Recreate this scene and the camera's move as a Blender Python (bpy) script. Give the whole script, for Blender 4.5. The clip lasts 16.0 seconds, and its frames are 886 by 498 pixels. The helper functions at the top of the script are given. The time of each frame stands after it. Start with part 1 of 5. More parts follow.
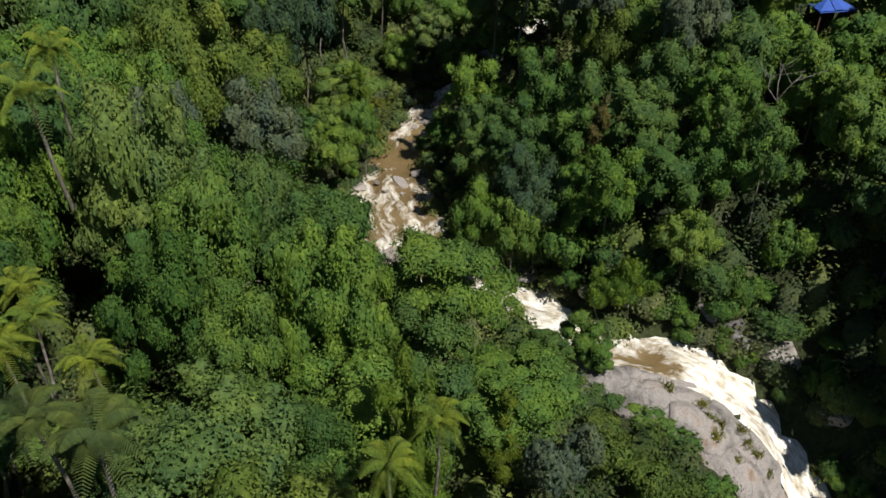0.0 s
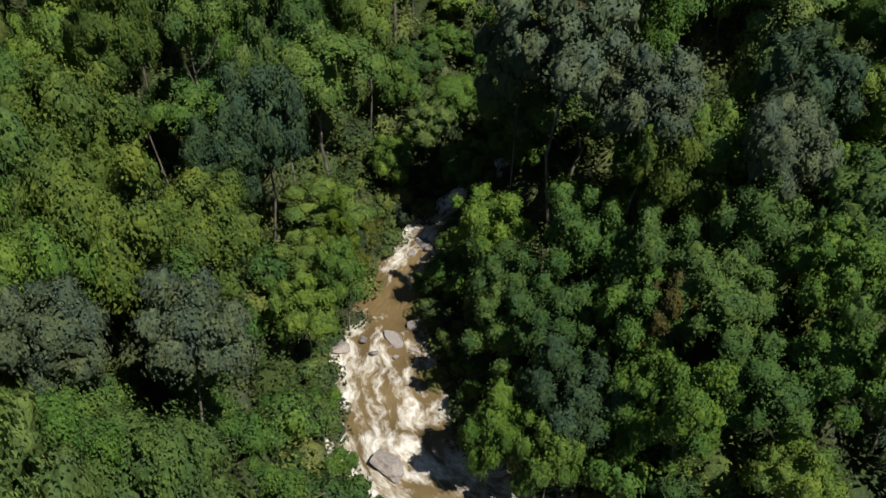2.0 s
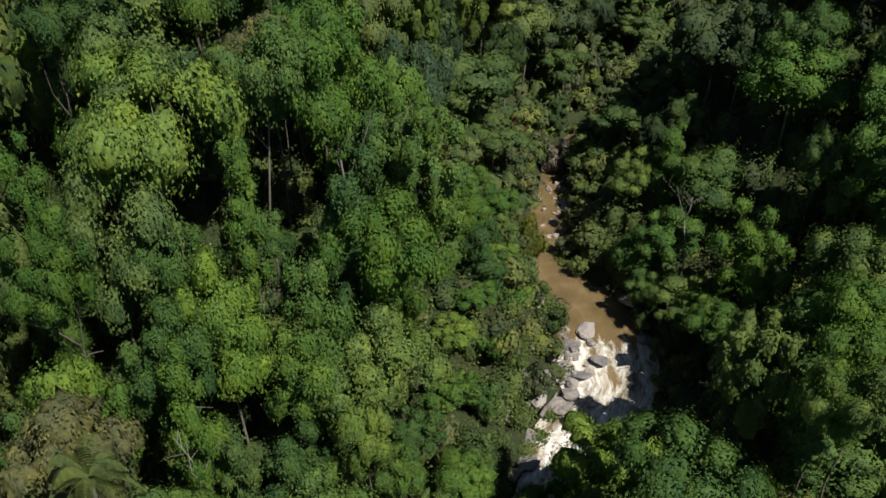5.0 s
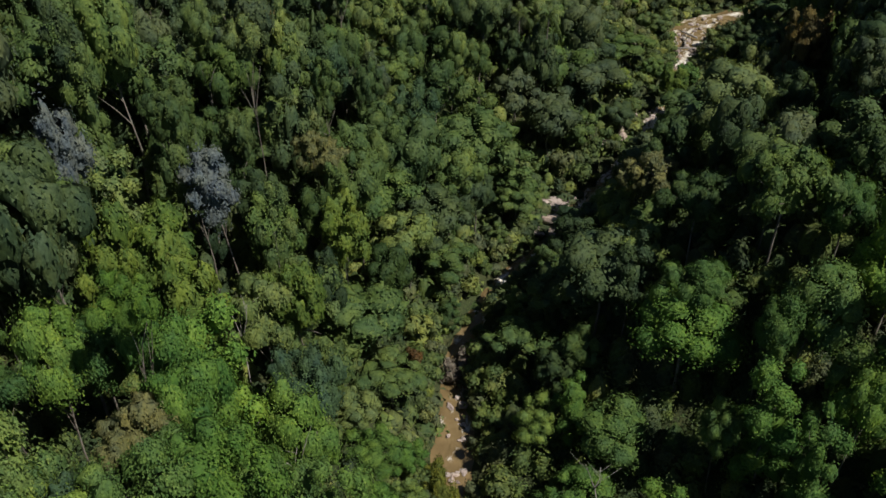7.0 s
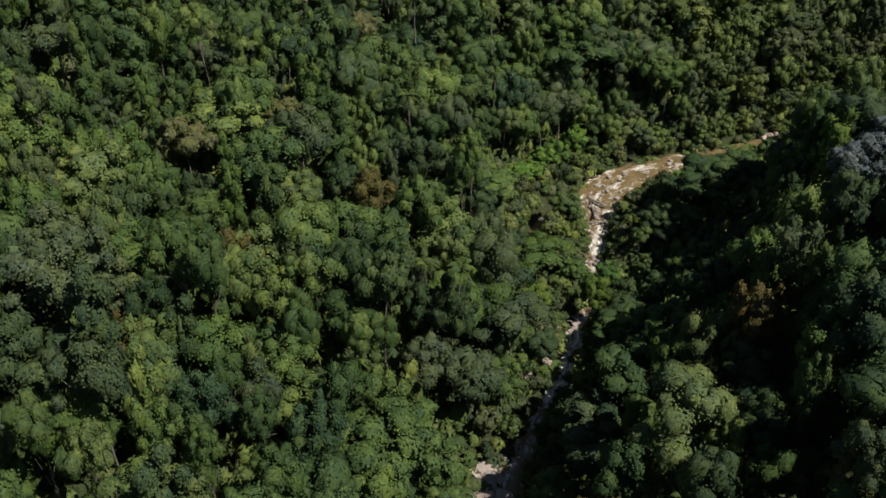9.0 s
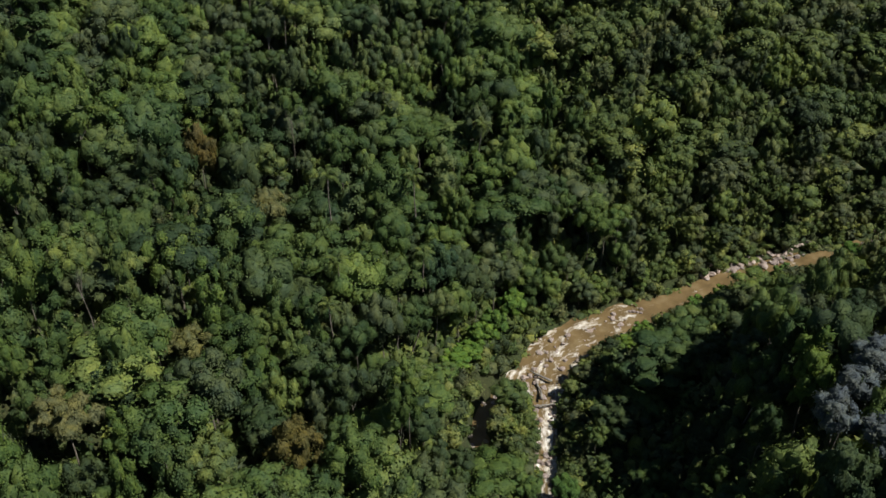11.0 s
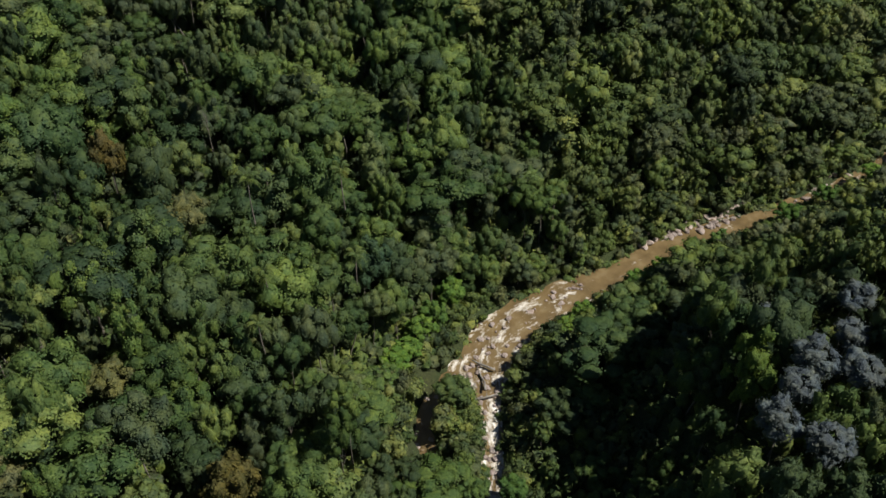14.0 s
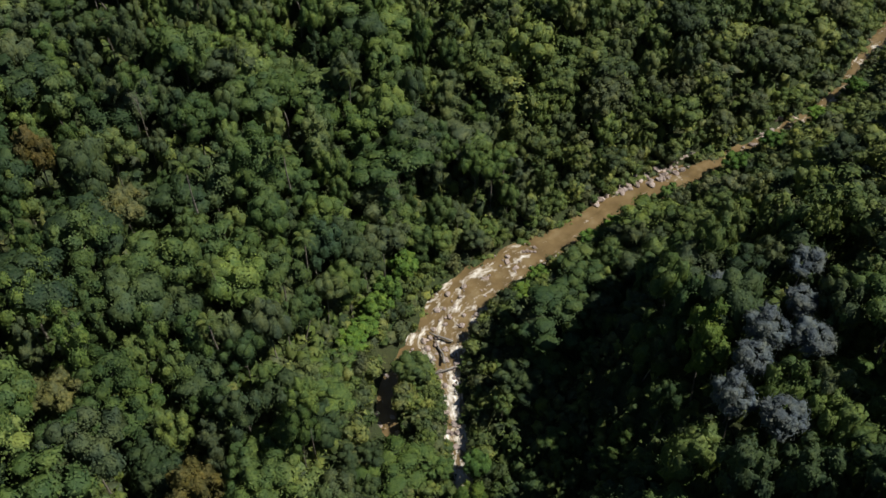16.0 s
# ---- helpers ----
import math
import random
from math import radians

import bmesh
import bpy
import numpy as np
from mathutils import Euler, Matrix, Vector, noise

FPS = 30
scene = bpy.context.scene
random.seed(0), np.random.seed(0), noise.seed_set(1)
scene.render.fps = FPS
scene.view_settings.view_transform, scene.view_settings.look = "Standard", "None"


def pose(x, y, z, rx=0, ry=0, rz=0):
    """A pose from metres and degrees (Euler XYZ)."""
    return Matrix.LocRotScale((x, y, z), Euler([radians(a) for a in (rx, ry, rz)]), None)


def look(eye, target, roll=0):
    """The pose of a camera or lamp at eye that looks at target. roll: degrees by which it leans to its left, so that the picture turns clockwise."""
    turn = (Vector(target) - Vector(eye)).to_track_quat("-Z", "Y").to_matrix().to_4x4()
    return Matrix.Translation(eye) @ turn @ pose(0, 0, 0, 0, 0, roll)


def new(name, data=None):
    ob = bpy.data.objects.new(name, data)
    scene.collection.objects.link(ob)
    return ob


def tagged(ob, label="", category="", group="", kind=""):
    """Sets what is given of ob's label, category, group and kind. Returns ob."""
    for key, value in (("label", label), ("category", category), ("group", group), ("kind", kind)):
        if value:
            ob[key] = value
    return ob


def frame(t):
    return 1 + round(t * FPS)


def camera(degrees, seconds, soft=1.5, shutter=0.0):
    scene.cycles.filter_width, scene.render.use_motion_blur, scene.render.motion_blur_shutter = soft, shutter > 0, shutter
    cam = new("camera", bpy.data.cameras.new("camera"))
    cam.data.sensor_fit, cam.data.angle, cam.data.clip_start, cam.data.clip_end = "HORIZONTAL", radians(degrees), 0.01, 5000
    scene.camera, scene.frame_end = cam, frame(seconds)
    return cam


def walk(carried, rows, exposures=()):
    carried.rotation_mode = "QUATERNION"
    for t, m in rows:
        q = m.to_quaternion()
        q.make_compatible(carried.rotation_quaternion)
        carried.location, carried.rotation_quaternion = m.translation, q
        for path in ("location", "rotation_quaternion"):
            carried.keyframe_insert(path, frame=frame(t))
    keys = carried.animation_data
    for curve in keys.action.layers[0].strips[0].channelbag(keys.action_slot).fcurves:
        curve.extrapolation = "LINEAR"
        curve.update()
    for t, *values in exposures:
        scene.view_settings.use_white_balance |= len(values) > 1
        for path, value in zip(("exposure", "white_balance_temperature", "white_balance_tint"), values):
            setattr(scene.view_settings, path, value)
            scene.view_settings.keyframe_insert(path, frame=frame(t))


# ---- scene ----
cam = camera(56.3, 16.0)
PATH = [
    (0, (0.00, -0.00, -0.00), (-0.00, 40.87, -28.80), 0.24),
    (0.5, (0.04, 2.50, -0.01), (-0.05, 43.42, -28.73), 0.03),
    (1, (-0.28, 7.39, 0.12), (-0.17, 48.27, -28.67), 0.18),
    (1.5, (-0.27, 13.17, 0.11), (-0.26, 54.20, -28.47), -0.00),
    (2, (-0.40, 18.16, 0.06), (-0.35, 59.31, -28.33), 0.05),
    (2.5, (-0.51, 22.88, 0.28), (-0.49, 64.06, -28.08), -0.07),
    (3, (-0.45, 26.80, 2.47), (-0.61, 67.98, -25.88), -0.06),
    (3.5, (-0.62, 28.68, 7.12), (-0.74, 69.93, -21.14), -0.00),
    (4, (-0.88, 31.77, 12.11), (-0.97, 72.80, -16.46), -0.02),
    (4.2, (-1.00, 33.32, 14.10), (-1.08, 74.26, -14.59), -0.03),
    (6.3, (-1.49, 47.58, 34.87), (3.22, 87.63, 5.31), -0.07),
    (6.5, (-1.27, 49.37, 36.57), (4.27, 89.37, 7.08), -0.17),
    (7, (-0.72, 55.66, 40.93), (6.97, 95.38, 11.55), -0.32),
    (7.5, (-0.03, 63.48, 45.74), (9.69, 102.67, 16.25), -0.03),
    (8, (1.24, 71.51, 50.41), (12.53, 110.29, 20.94), 0.06),
    (8.5, (3.30, 79.37, 54.30), (16.02, 117.96, 25.17), -0.13),
    (9, (5.30, 87.63, 58.69), (19.50, 125.87, 29.77), -0.05),
    (9.5, (7.65, 95.69, 63.01), (23.24, 133.48, 34.22), 0.04),
    (10, (9.89, 103.42, 67.21), (26.96, 140.77, 38.69), 0.02),
    (10.2, (10.87, 106.36, 68.84), (28.50, 143.52, 40.42), 0.06),
    (12.3, (16.48, 118.05, 75.21), (36.62, 153.79, 46.63), 0.30),
    (12.5, (16.84, 118.57, 75.56), (37.06, 153.94, 46.57), 0.28),
    (13, (17.68, 119.78, 76.56), (38.11, 154.18, 46.57), 0.25),
    (13.5, (18.73, 120.95, 77.53), (39.36, 154.36, 46.57), 0.18),
    (14, (19.69, 122.06, 78.49), (40.55, 154.47, 46.64), 0.12),
    (14.5, (20.76, 123.15, 79.42), (41.78, 154.61, 46.73), -0.03),
    (15, (21.78, 124.25, 80.31), (42.94, 154.74, 46.80), -0.16),
    (15.5, (22.71, 125.34, 81.15), (44.03, 154.89, 46.91), -0.27),
    (16, (23.43, 126.50, 82.10), (44.90, 155.07, 47.13), -0.36),
]
walk(cam, [(t, look(eye, target, roll)) for t, eye, target, roll in PATH])

# ---- light: clear morning sun from the east bank, blue sky ----
SUN_TO = Vector((0.70, -0.71, 0.0)).normalized()
SUN_ELEV = radians(55)
world = bpy.data.worlds.new("sky")
scene.world = world
world.use_nodes = True
wn = world.node_tree
sky = wn.nodes.new("ShaderNodeTexSky")
sky.sky_type = "NISHITA"
sky.sun_disc = False
sky.altitude = 600
sky.air_density = 0.8
sky.dust_density = 0.4
sky.sun_elevation = SUN_ELEV
sky.sun_rotation = math.atan2(SUN_TO.x, SUN_TO.y)
bg = wn.nodes["Background"]
bg.inputs["Strength"].default_value = 0.05
wn.links.new(sky.outputs["Color"], bg.inputs["Color"])
sun_data = bpy.data.lights.new("sun", "SUN")
sun_data.energy = 5.0
sun_data.angle = radians(0.55)
sun_data.color = (1.0, 0.95, 0.86)
sun = new("sun", sun_data)
sun_dir = Vector((SUN_TO.x * math.cos(SUN_ELEV), SUN_TO.y * math.cos(SUN_ELEV), math.sin(SUN_ELEV)))
sun.matrix_basis = Matrix.Translation((60, 60, 200)) @ (-sun_dir).to_track_quat("-Z", "Y").to_matrix().to_4x4()
scene.view_settings.exposure = 0.28

rng = np.random.default_rng(7)


# ---- materials ----
def material(name):
    m = bpy.data.materials.new(name)
    m.use_nodes = True
    nt = m.node_tree
    nt.nodes.clear()
    out = nt.nodes.new("ShaderNodeOutputMaterial")
    return m, nt, out


def node(nt, kind, **values):
    n = nt.nodes.new(kind)
    for key, value in values.items():
        n.inputs[key.replace("_", " ")].default_value = value
    return n


def ramp(nt, fac, stops, interpolation="LINEAR"):
    r = nt.nodes.new("ShaderNodeValToRGB")
    r.color_ramp.interpolation = interpolation
    while len(r.color_ramp.elements) < len(stops):
        r.color_ramp.elements.new(0.5)
    for e, (at, c) in zip(r.color_ramp.elements, stops):
        e.position = at
        e.color = (*c, 1) if len(c) == 3 else c
    nt.links.new(fac, r.inputs["Fac"])
    return r


def math_node(nt, op, a, b=None, c=None):
    n = nt.nodes.new("ShaderNodeMath")
    n.operation = op
    for i, v in enumerate((a, b, c)):
        if v is None:
            continue
        if isinstance(v, (int, float)):
            n.inputs[i].default_value = v
        else:
            nt.links.new(v, n.inputs[i])
    return n.outputs[0]


def mix_color(nt, fac, a, b, blend="MIX"):
    n = nt.nodes.new("ShaderNodeMix")
    n.data_type = "RGBA"
    n.blend_type = blend
    for i, v in ((0, fac), (6, a), (7, b)):
        if isinstance(v, (int, float)):
            n.inputs[i].default_value = v
        elif isinstance(v, tuple):
            n.inputs[i].default_value = (*v, 1)
        else:
            nt.links.new(v, n.inputs[i])
    return n.outputs[2]


def foliage(name, greens, tint="object", translucent=0.22, rough=0.55, spread=0.22):
    """Leaves: one tone a tree, a change puff by puff and leaf by leaf, fine leafy relief, and some light through the blade."""
    m, nt, out = material(name)
    if tint == "object":
        source = nt.nodes.new("ShaderNodeObjectInfo").outputs["Random"]
    else:
        at = nt.nodes.new("ShaderNodeAttribute")
        at.attribute_name = tint
        source = at.outputs["Fac"]
    step = 1.0 / max(1, len(greens) - 1)
    tone = ramp(nt, source, [(i * step, g) for i, g in enumerate(greens)])
    leaf = nt.nodes.new("ShaderNodeNewGeometry").outputs["Random Per Island"]
    value = math_node(nt, "MULTIPLY_ADD", leaf, spread * 2, 1 - spread)
    hsv = node(nt, "ShaderNodeHueSaturation")
    nt.links.new(tone.outputs["Color"], hsv.inputs["Color"])
    nt.links.new(value, hsv.inputs["Value"])
    nt.links.new(math_node(nt, "MULTIPLY_ADD", leaf, -0.03, 0.515), hsv.inputs["Hue"])
    co = nt.nodes.new("ShaderNodeTexCoord")
    patch = node(nt, "ShaderNodeTexNoise", Scale=0.8, Detail=3.0)
    mottle = node(nt, "ShaderNodeTexNoise", Scale=4.6, Detail=5.0, Roughness=0.75)
    for n in (patch, mottle):
        nt.links.new(co.outputs["Object"], n.inputs["Vector"])
    warm = ramp(nt, patch.outputs["Fac"], [(0.35, (0.74, 0.82, 0.95)), (0.65, (1.20, 1.12, 0.85))])
    leafy = ramp(nt, mottle.outputs["Fac"], [(0.30, (0.52, 0.55, 0.50)), (0.50, (1.0, 1.0, 1.0)), (0.70, (1.36, 1.32, 1.1))])
    colour = mix_color(nt, 1.0, hsv.outputs["Color"], warm.outputs["Color"], "MULTIPLY")
    colour = mix_color(nt, 1.0, colour, leafy.outputs["Color"], "MULTIPLY")
    bump = node(nt, "ShaderNodeBump", Strength=0.8, Distance=0.22)
    nt.links.new(mottle.outputs["Fac"], bump.inputs["Height"])
    shade = node(nt, "ShaderNodeBsdfPrincipled", Roughness=rough)
    shade.inputs["Specular IOR Level"].default_value = 0.2
    nt.links.new(colour, shade.inputs["Base Color"])
    nt.links.new(bump.outputs[0], shade.inputs["Normal"])
    back = nt.nodes.new("ShaderNodeBsdfTranslucent")
    nt.links.new(mix_color(nt, 1.0, colour, (1.25, 1.15, 0.5), "MULTIPLY"), back.inputs["Color"])
    mix = nt.nodes.new("ShaderNodeMixShader")
    mix.inputs[0].default_value = translucent
    nt.links.new(shade.outputs[0], mix.inputs[1])
    nt.links.new(back.outputs[0], mix.inputs[2])
    nt.links.new(mix.outputs[0], out.inputs["Surface"])
    return m


GREENS = [(0.055, 0.103, 0.024), (0.087, 0.140, 0.027), (0.066, 0.117, 0.033), (0.104, 0.155, 0.030), (0.082, 0.124, 0.038), (0.052, 0.096, 0.034),
          (0.094, 0.145, 0.031), (0.066, 0.122, 0.030), (0.116, 0.157, 0.034), (0.092, 0.121, 0.046), (0.058, 0.109, 0.032), (0.090, 0.119, 0.042)]
DEPTH = (0.74, 1.22, 0.88, 1.34, 0.98, 0.66, 1.16, 0.86, 1.45, 1.06, 0.70, 1.12)
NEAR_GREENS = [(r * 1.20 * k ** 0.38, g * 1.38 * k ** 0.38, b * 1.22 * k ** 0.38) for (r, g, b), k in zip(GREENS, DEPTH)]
# the same greens for mid distance, blued and dimmed to paint haze into leaves
MID_HAZE_GREENS = [(r * 0.87 * k, g * 0.87 * k, b * 1.24 * k) for (r, g, b), k in zip(GREENS, DEPTH)]
# far copy, darker and bluer than the near one: distance haze in the pigment
FAR_HAZE_GREENS = [(r * 0.93 * k, g * 0.83 * k, b * 1.14 * k) for (r, g, b), k in zip(GREENS, DEPTH)]
leaf_mat = foliage("leaves_green", NEAR_GREENS)
mid_hazed_leaf_mat = foliage("leaves_mid_hazed", MID_HAZE_GREENS)
# far woods leaves with the haze in their colour; all undergrowth shares it
far_hazed_leaf_mat = foliage("leaves_woods_hazed", FAR_HAZE_GREENS, tint="tint", translucent=0.13)
silver_mat = foliage("leaves_silver", [(0.088, 0.108, 0.118), (0.105, 0.126, 0.136)], translucent=0.05, rough=0.6, spread=0.15)
pale_leaf_mat = foliage("leaves_pale_grey_green", [(0.084, 0.116, 0.072), (0.094, 0.126, 0.080)], translucent=0.1, rough=0.6)
bright_mat = foliage("leaves_fresh_green", [(0.088, 0.142, 0.030), (0.104, 0.156, 0.032)])
lime_mat = foliage("leaves_lime", [(0.12, 0.175, 0.022), (0.10, 0.18, 0.026)], translucent=0.3)
dusky_mat = foliage("leaves_blue_green", [(0.040, 0.078, 0.036), (0.046, 0.086, 0.046)], translucent=0.12)
straw_mat = foliage("leaves_olive_straw", [(0.120, 0.128, 0.050), (0.135, 0.138, 0.062)], translucent=0.15)
russet_mat = foliage("leaves_russet", [(0.092, 0.086, 0.028), (0.105, 0.083, 0.030)], translucent=0.15)
yellow_mat = foliage("leaves_yellow", [(0.165, 0.165, 0.028), (0.13, 0.15, 0.03)], translucent=0.3)
rust_mat = foliage("leaves_rust", [(0.15, 0.075, 0.03), (0.11, 0.07, 0.03)], translucent=0.25)
palm_mat = foliage("fronds_green", [(0.075, 0.115, 0.034), (0.095, 0.130, 0.042)], translucent=0.2, rough=0.4, spread=0.15)
palm_gold_mat = foliage("fronds_gold", [(0.205, 0.265, 0.040), (0.165, 0.235, 0.040)], translucent=0.3, rough=0.45, spread=0.15)


def bark(name, dark, pale):
    m, nt, out = material(name)
    co = nt.nodes.new("ShaderNodeTexCoord")
    big = node(nt, "ShaderNodeTexNoise", Scale=1.3, Detail=5.0)
    fine = node(nt, "ShaderNodeTexNoise", Scale=14.0, Detail=4.0)
    for n in (big, fine):
        nt.links.new(co.outputs["Object"], n.inputs["Vector"])
    c = ramp(nt, big.outputs["Fac"], [(0.35, dark), (0.65, pale)])
    colour = mix_color(nt, 0.5, c.outputs["Color"], fine.outputs["Color"], "SOFT_LIGHT")
    b = node(nt, "ShaderNodeBsdfPrincipled", Roughness=0.85)
    nt.links.new(colour, b.inputs["Base Color"])
    bump = node(nt, "ShaderNodeBump", Strength=0.6, Distance=0.05)
    nt.links.new(fine.outputs["Fac"], bump.inputs["Height"])
    nt.links.new(bump.outputs[0], b.inputs["Normal"])
    nt.links.new(b.outputs[0], out.inputs["Surface"])
    return m


bark_mat = bark("bark_grey", (0.065, 0.055, 0.042), (0.20, 0.18, 0.15))
dead_mat = bark("wood_bleached", (0.12, 0.11, 0.095), (0.25, 0.235, 0.21))


def rock_material(name, base, pink, dark, stain=None, joints=0.55):
    m, nt, out = material(name)
    co = nt.nodes.new("ShaderNodeTexCoord")
    vec = nt.nodes.new("ShaderNodeVectorMath")
    vec.operation = "ADD"
    info = nt.nodes.new("ShaderNodeObjectInfo")
    nt.links.new(co.outputs["Object"], vec.inputs[0])
    nt.links.new(info.outputs["Location"], vec.inputs[1])
    big = node(nt, "ShaderNodeTexNoise", Scale=0.45, Detail=6.0, Roughness=0.65)
    grain = node(nt, "ShaderNodeTexNoise", Scale=9.0, Detail=6.0, Roughness=0.7)
    crack = nt.nodes.new("ShaderNodeTexVoronoi")
    crack.feature = "DISTANCE_TO_EDGE"
    crack.inputs["Scale"].default_value = 0.26
    warp = mix_color(nt, 0.7, vec.outputs[0], big.outputs["Color"], "LINEAR_LIGHT")
    nt.links.new(warp, crack.inputs["Vector"])
    for n in (big, grain):
        nt.links.new(vec.outputs[0], n.inputs["Vector"])
    c = ramp(nt, big.outputs["Fac"], [(0.32, dark), (0.46, base), (0.58, pink), (0.68, stain or base)])
    g = ramp(nt, grain.outputs["Fac"], [(0.35, (0.72, 0.72, 0.72)), (0.65, (1.1, 1.1, 1.1))])
    colour = mix_color(nt, 1.0, c.outputs["Color"], g.outputs["Color"], "MULTIPLY")
    tone = ramp(nt, info.outputs["Random"], [(0.0, (0.7, 0.7, 0.72)), (1.0, (1.12, 1.08, 1.05))])
    colour = mix_color(nt, 1.0, colour, tone.outputs["Color"], "MULTIPLY")
    line = ramp(nt, crack.outputs["Distance"], [(0.0, (0.34, 0.30, 0.26)), (0.02, (1, 1, 1))])
    colour = mix_color(nt, joints, colour, line.outputs["Color"], "MULTIPLY")
    b = node(nt, "ShaderNodeBsdfPrincipled", Roughness=0.72)
    nt.links.new(colour, b.inputs["Base Color"])
    bump = node(nt, "ShaderNodeBump", Strength=0.7, Distance=0.12)
    height = math_node(nt, "MULTIPLY_ADD", line.outputs["Color"], 0.6, grain.outputs["Fac"])
    nt.links.new(height, bump.inputs["Height"])
    nt.links.new(bump.outputs[0], b.inputs["Normal"])
    nt.links.new(b.outputs[0], out.inputs["Surface"])
    return m


granite_mat = rock_material("granite_grey", (0.31, 0.295, 0.285), (0.36, 0.32, 0.295), (0.165, 0.15, 0.14))
slab_mat = rock_material("granite_slab", (0.325, 0.308, 0.298), (0.365, 0.335, 0.315), (0.125, 0.118, 0.112), stain=(0.27, 0.18, 0.115), joints=0.3)
pink_rock_mat = rock_material("granite_pink", (0.40, 0.325, 0.285), (0.47, 0.40, 0.36), (0.20, 0.15, 0.125))


def soil_material():
    m, nt, out = material("forest_floor")
    co = nt.nodes.new("ShaderNodeTexCoord")
    big = node(nt, "ShaderNodeTexNoise", Scale=0.12, Detail=6.0)
    fine = node(nt, "ShaderNodeTexNoise", Scale=3.0, Detail=8.0, Roughness=0.7)
    for n in (big, fine):
        nt.links.new(co.outputs["Object"], n.inputs["Vector"])
    a = ramp(nt, fine.outputs["Fac"], [(0.3, (0.012, 0.014, 0.006)), (0.5, (0.026, 0.038, 0.010)), (0.7, (0.050, 0.060, 0.018))])
    b2 = ramp(nt, big.outputs["Fac"], [(0.35, (0.8, 1.0, 0.7)), (0.65, (1.2, 1.0, 0.9))])
    b = node(nt, "ShaderNodeBsdfPrincipled", Roughness=0.95)
    nt.links.new(mix_color(nt, 1.0, a.outputs["Color"], b2.outputs["Color"], "MULTIPLY"), b.inputs["Base Color"])
    bump = node(nt, "ShaderNodeBump", Strength=0.9, Distance=0.3)
    nt.links.new(fine.outputs["Fac"], bump.inputs["Height"])
    nt.links.new(bump.outputs[0], b.inputs["Normal"])
    nt.links.new(b.outputs[0], out.inputs["Surface"])
    return m


def water_material():
    """Muddy brown river; foam breaks out along the flow where the rapids run."""
    m, nt, out = material("muddy_water")
    uv = nt.nodes.new("ShaderNodeUVMap")
    uv.uv_map = "flow"
    foam = nt.nodes.new("ShaderNodeAttribute")
    foam.attribute_name = "foam"
    warp = node(nt, "ShaderNodeTexNoise", Scale=0.35, Detail=3.0)
    nt.links.new(uv.outputs[0], warp.inputs["Vector"])
    bent = mix_color(nt, 0.85, uv.outputs[0], warp.outputs["Color"], "LINEAR_LIGHT")
    stretch = nt.nodes.new("ShaderNodeVectorMath")
    stretch.operation = "MULTIPLY"
    stretch.inputs[1].default_value = (1.0, 0.42, 1.0)
    nt.links.new(bent, stretch.inputs[0])
    waves = node(nt, "ShaderNodeTexNoise", Scale=0.62, Detail=6.0, Roughness=0.58)
    streak = node(nt, "ShaderNodeTexNoise", Scale=2.6, Detail=6.0, Roughness=0.66)
    nt.links.new(stretch.outputs[0], waves.inputs["Vector"])
    nt.links.new(stretch.outputs[0], streak.inputs["Vector"])
    both = math_node(nt, "MULTIPLY_ADD", streak.outputs["Fac"], 0.32, math_node(nt, "MULTIPLY", waves.outputs["Fac"], 0.88))
    edge = math_node(nt, "ADD", both, math_node(nt, "MULTIPLY_ADD", foam.outputs["Fac"], 0.50, -0.26))
    cover = ramp(nt, edge, [(0.60, (0, 0, 0)), (0.70, (0.55, 0.55, 0.55)), (0.82, (1, 1, 1))])
    silt = ramp(nt, warp.outputs["Fac"], [(0.3, (0.114, 0.080, 0.037)), (0.55, (0.164, 0.116, 0.055)), (0.75, (0.217, 0.166, 0.089))])
    white = ramp(nt, streak.outputs["Fac"], [(0.34, (0.40, 0.345, 0.25)), (0.48, (0.68, 0.64, 0.56)), (0.60, (0.84, 0.83, 0.80))])
    colour = mix_color(nt, cover.outputs["Color"], silt.outputs["Color"], white.outputs["Color"])
    b = node(nt, "ShaderNodeBsdfPrincipled")
    nt.links.new(colour, b.inputs["Base Color"])
    nt.links.new(math_node(nt, "MULTIPLY_ADD", cover.outputs["Color"], 0.55, 0.18), b.inputs["Roughness"])
    bump = node(nt, "ShaderNodeBump", Strength=0.8, Distance=0.34)
    nt.links.new(both, bump.inputs["Height"])
    nt.links.new(bump.outputs[0], b.inputs["Normal"])
    nt.links.new(b.outputs[0], out.inputs["Surface"])
    return m


soil_mat = soil_material()
water_mat = water_material()


def plain(name, colour, rough, grain=6.0, amount=0.25):
    m, nt, out = material(name)
    co = nt.nodes.new("ShaderNodeTexCoord")
    n = node(nt, "ShaderNodeTexNoise", Scale=grain, Detail=5.0)
    nt.links.new(co.outputs["Object"], n.inputs["Vector"])
    lo, hi = tuple(c * (1 - amount) for c in colour), tuple(min(1, c * (1 + amount)) for c in colour)
    r = ramp(nt, n.outputs["Fac"], [(0.3, lo), (0.7, hi)])
    b = node(nt, "ShaderNodeBsdfPrincipled", Roughness=rough)
    nt.links.new(r.outputs["Color"], b.inputs["Base Color"])
    nt.links.new(b.outputs[0], out.inputs["Surface"])
    return m


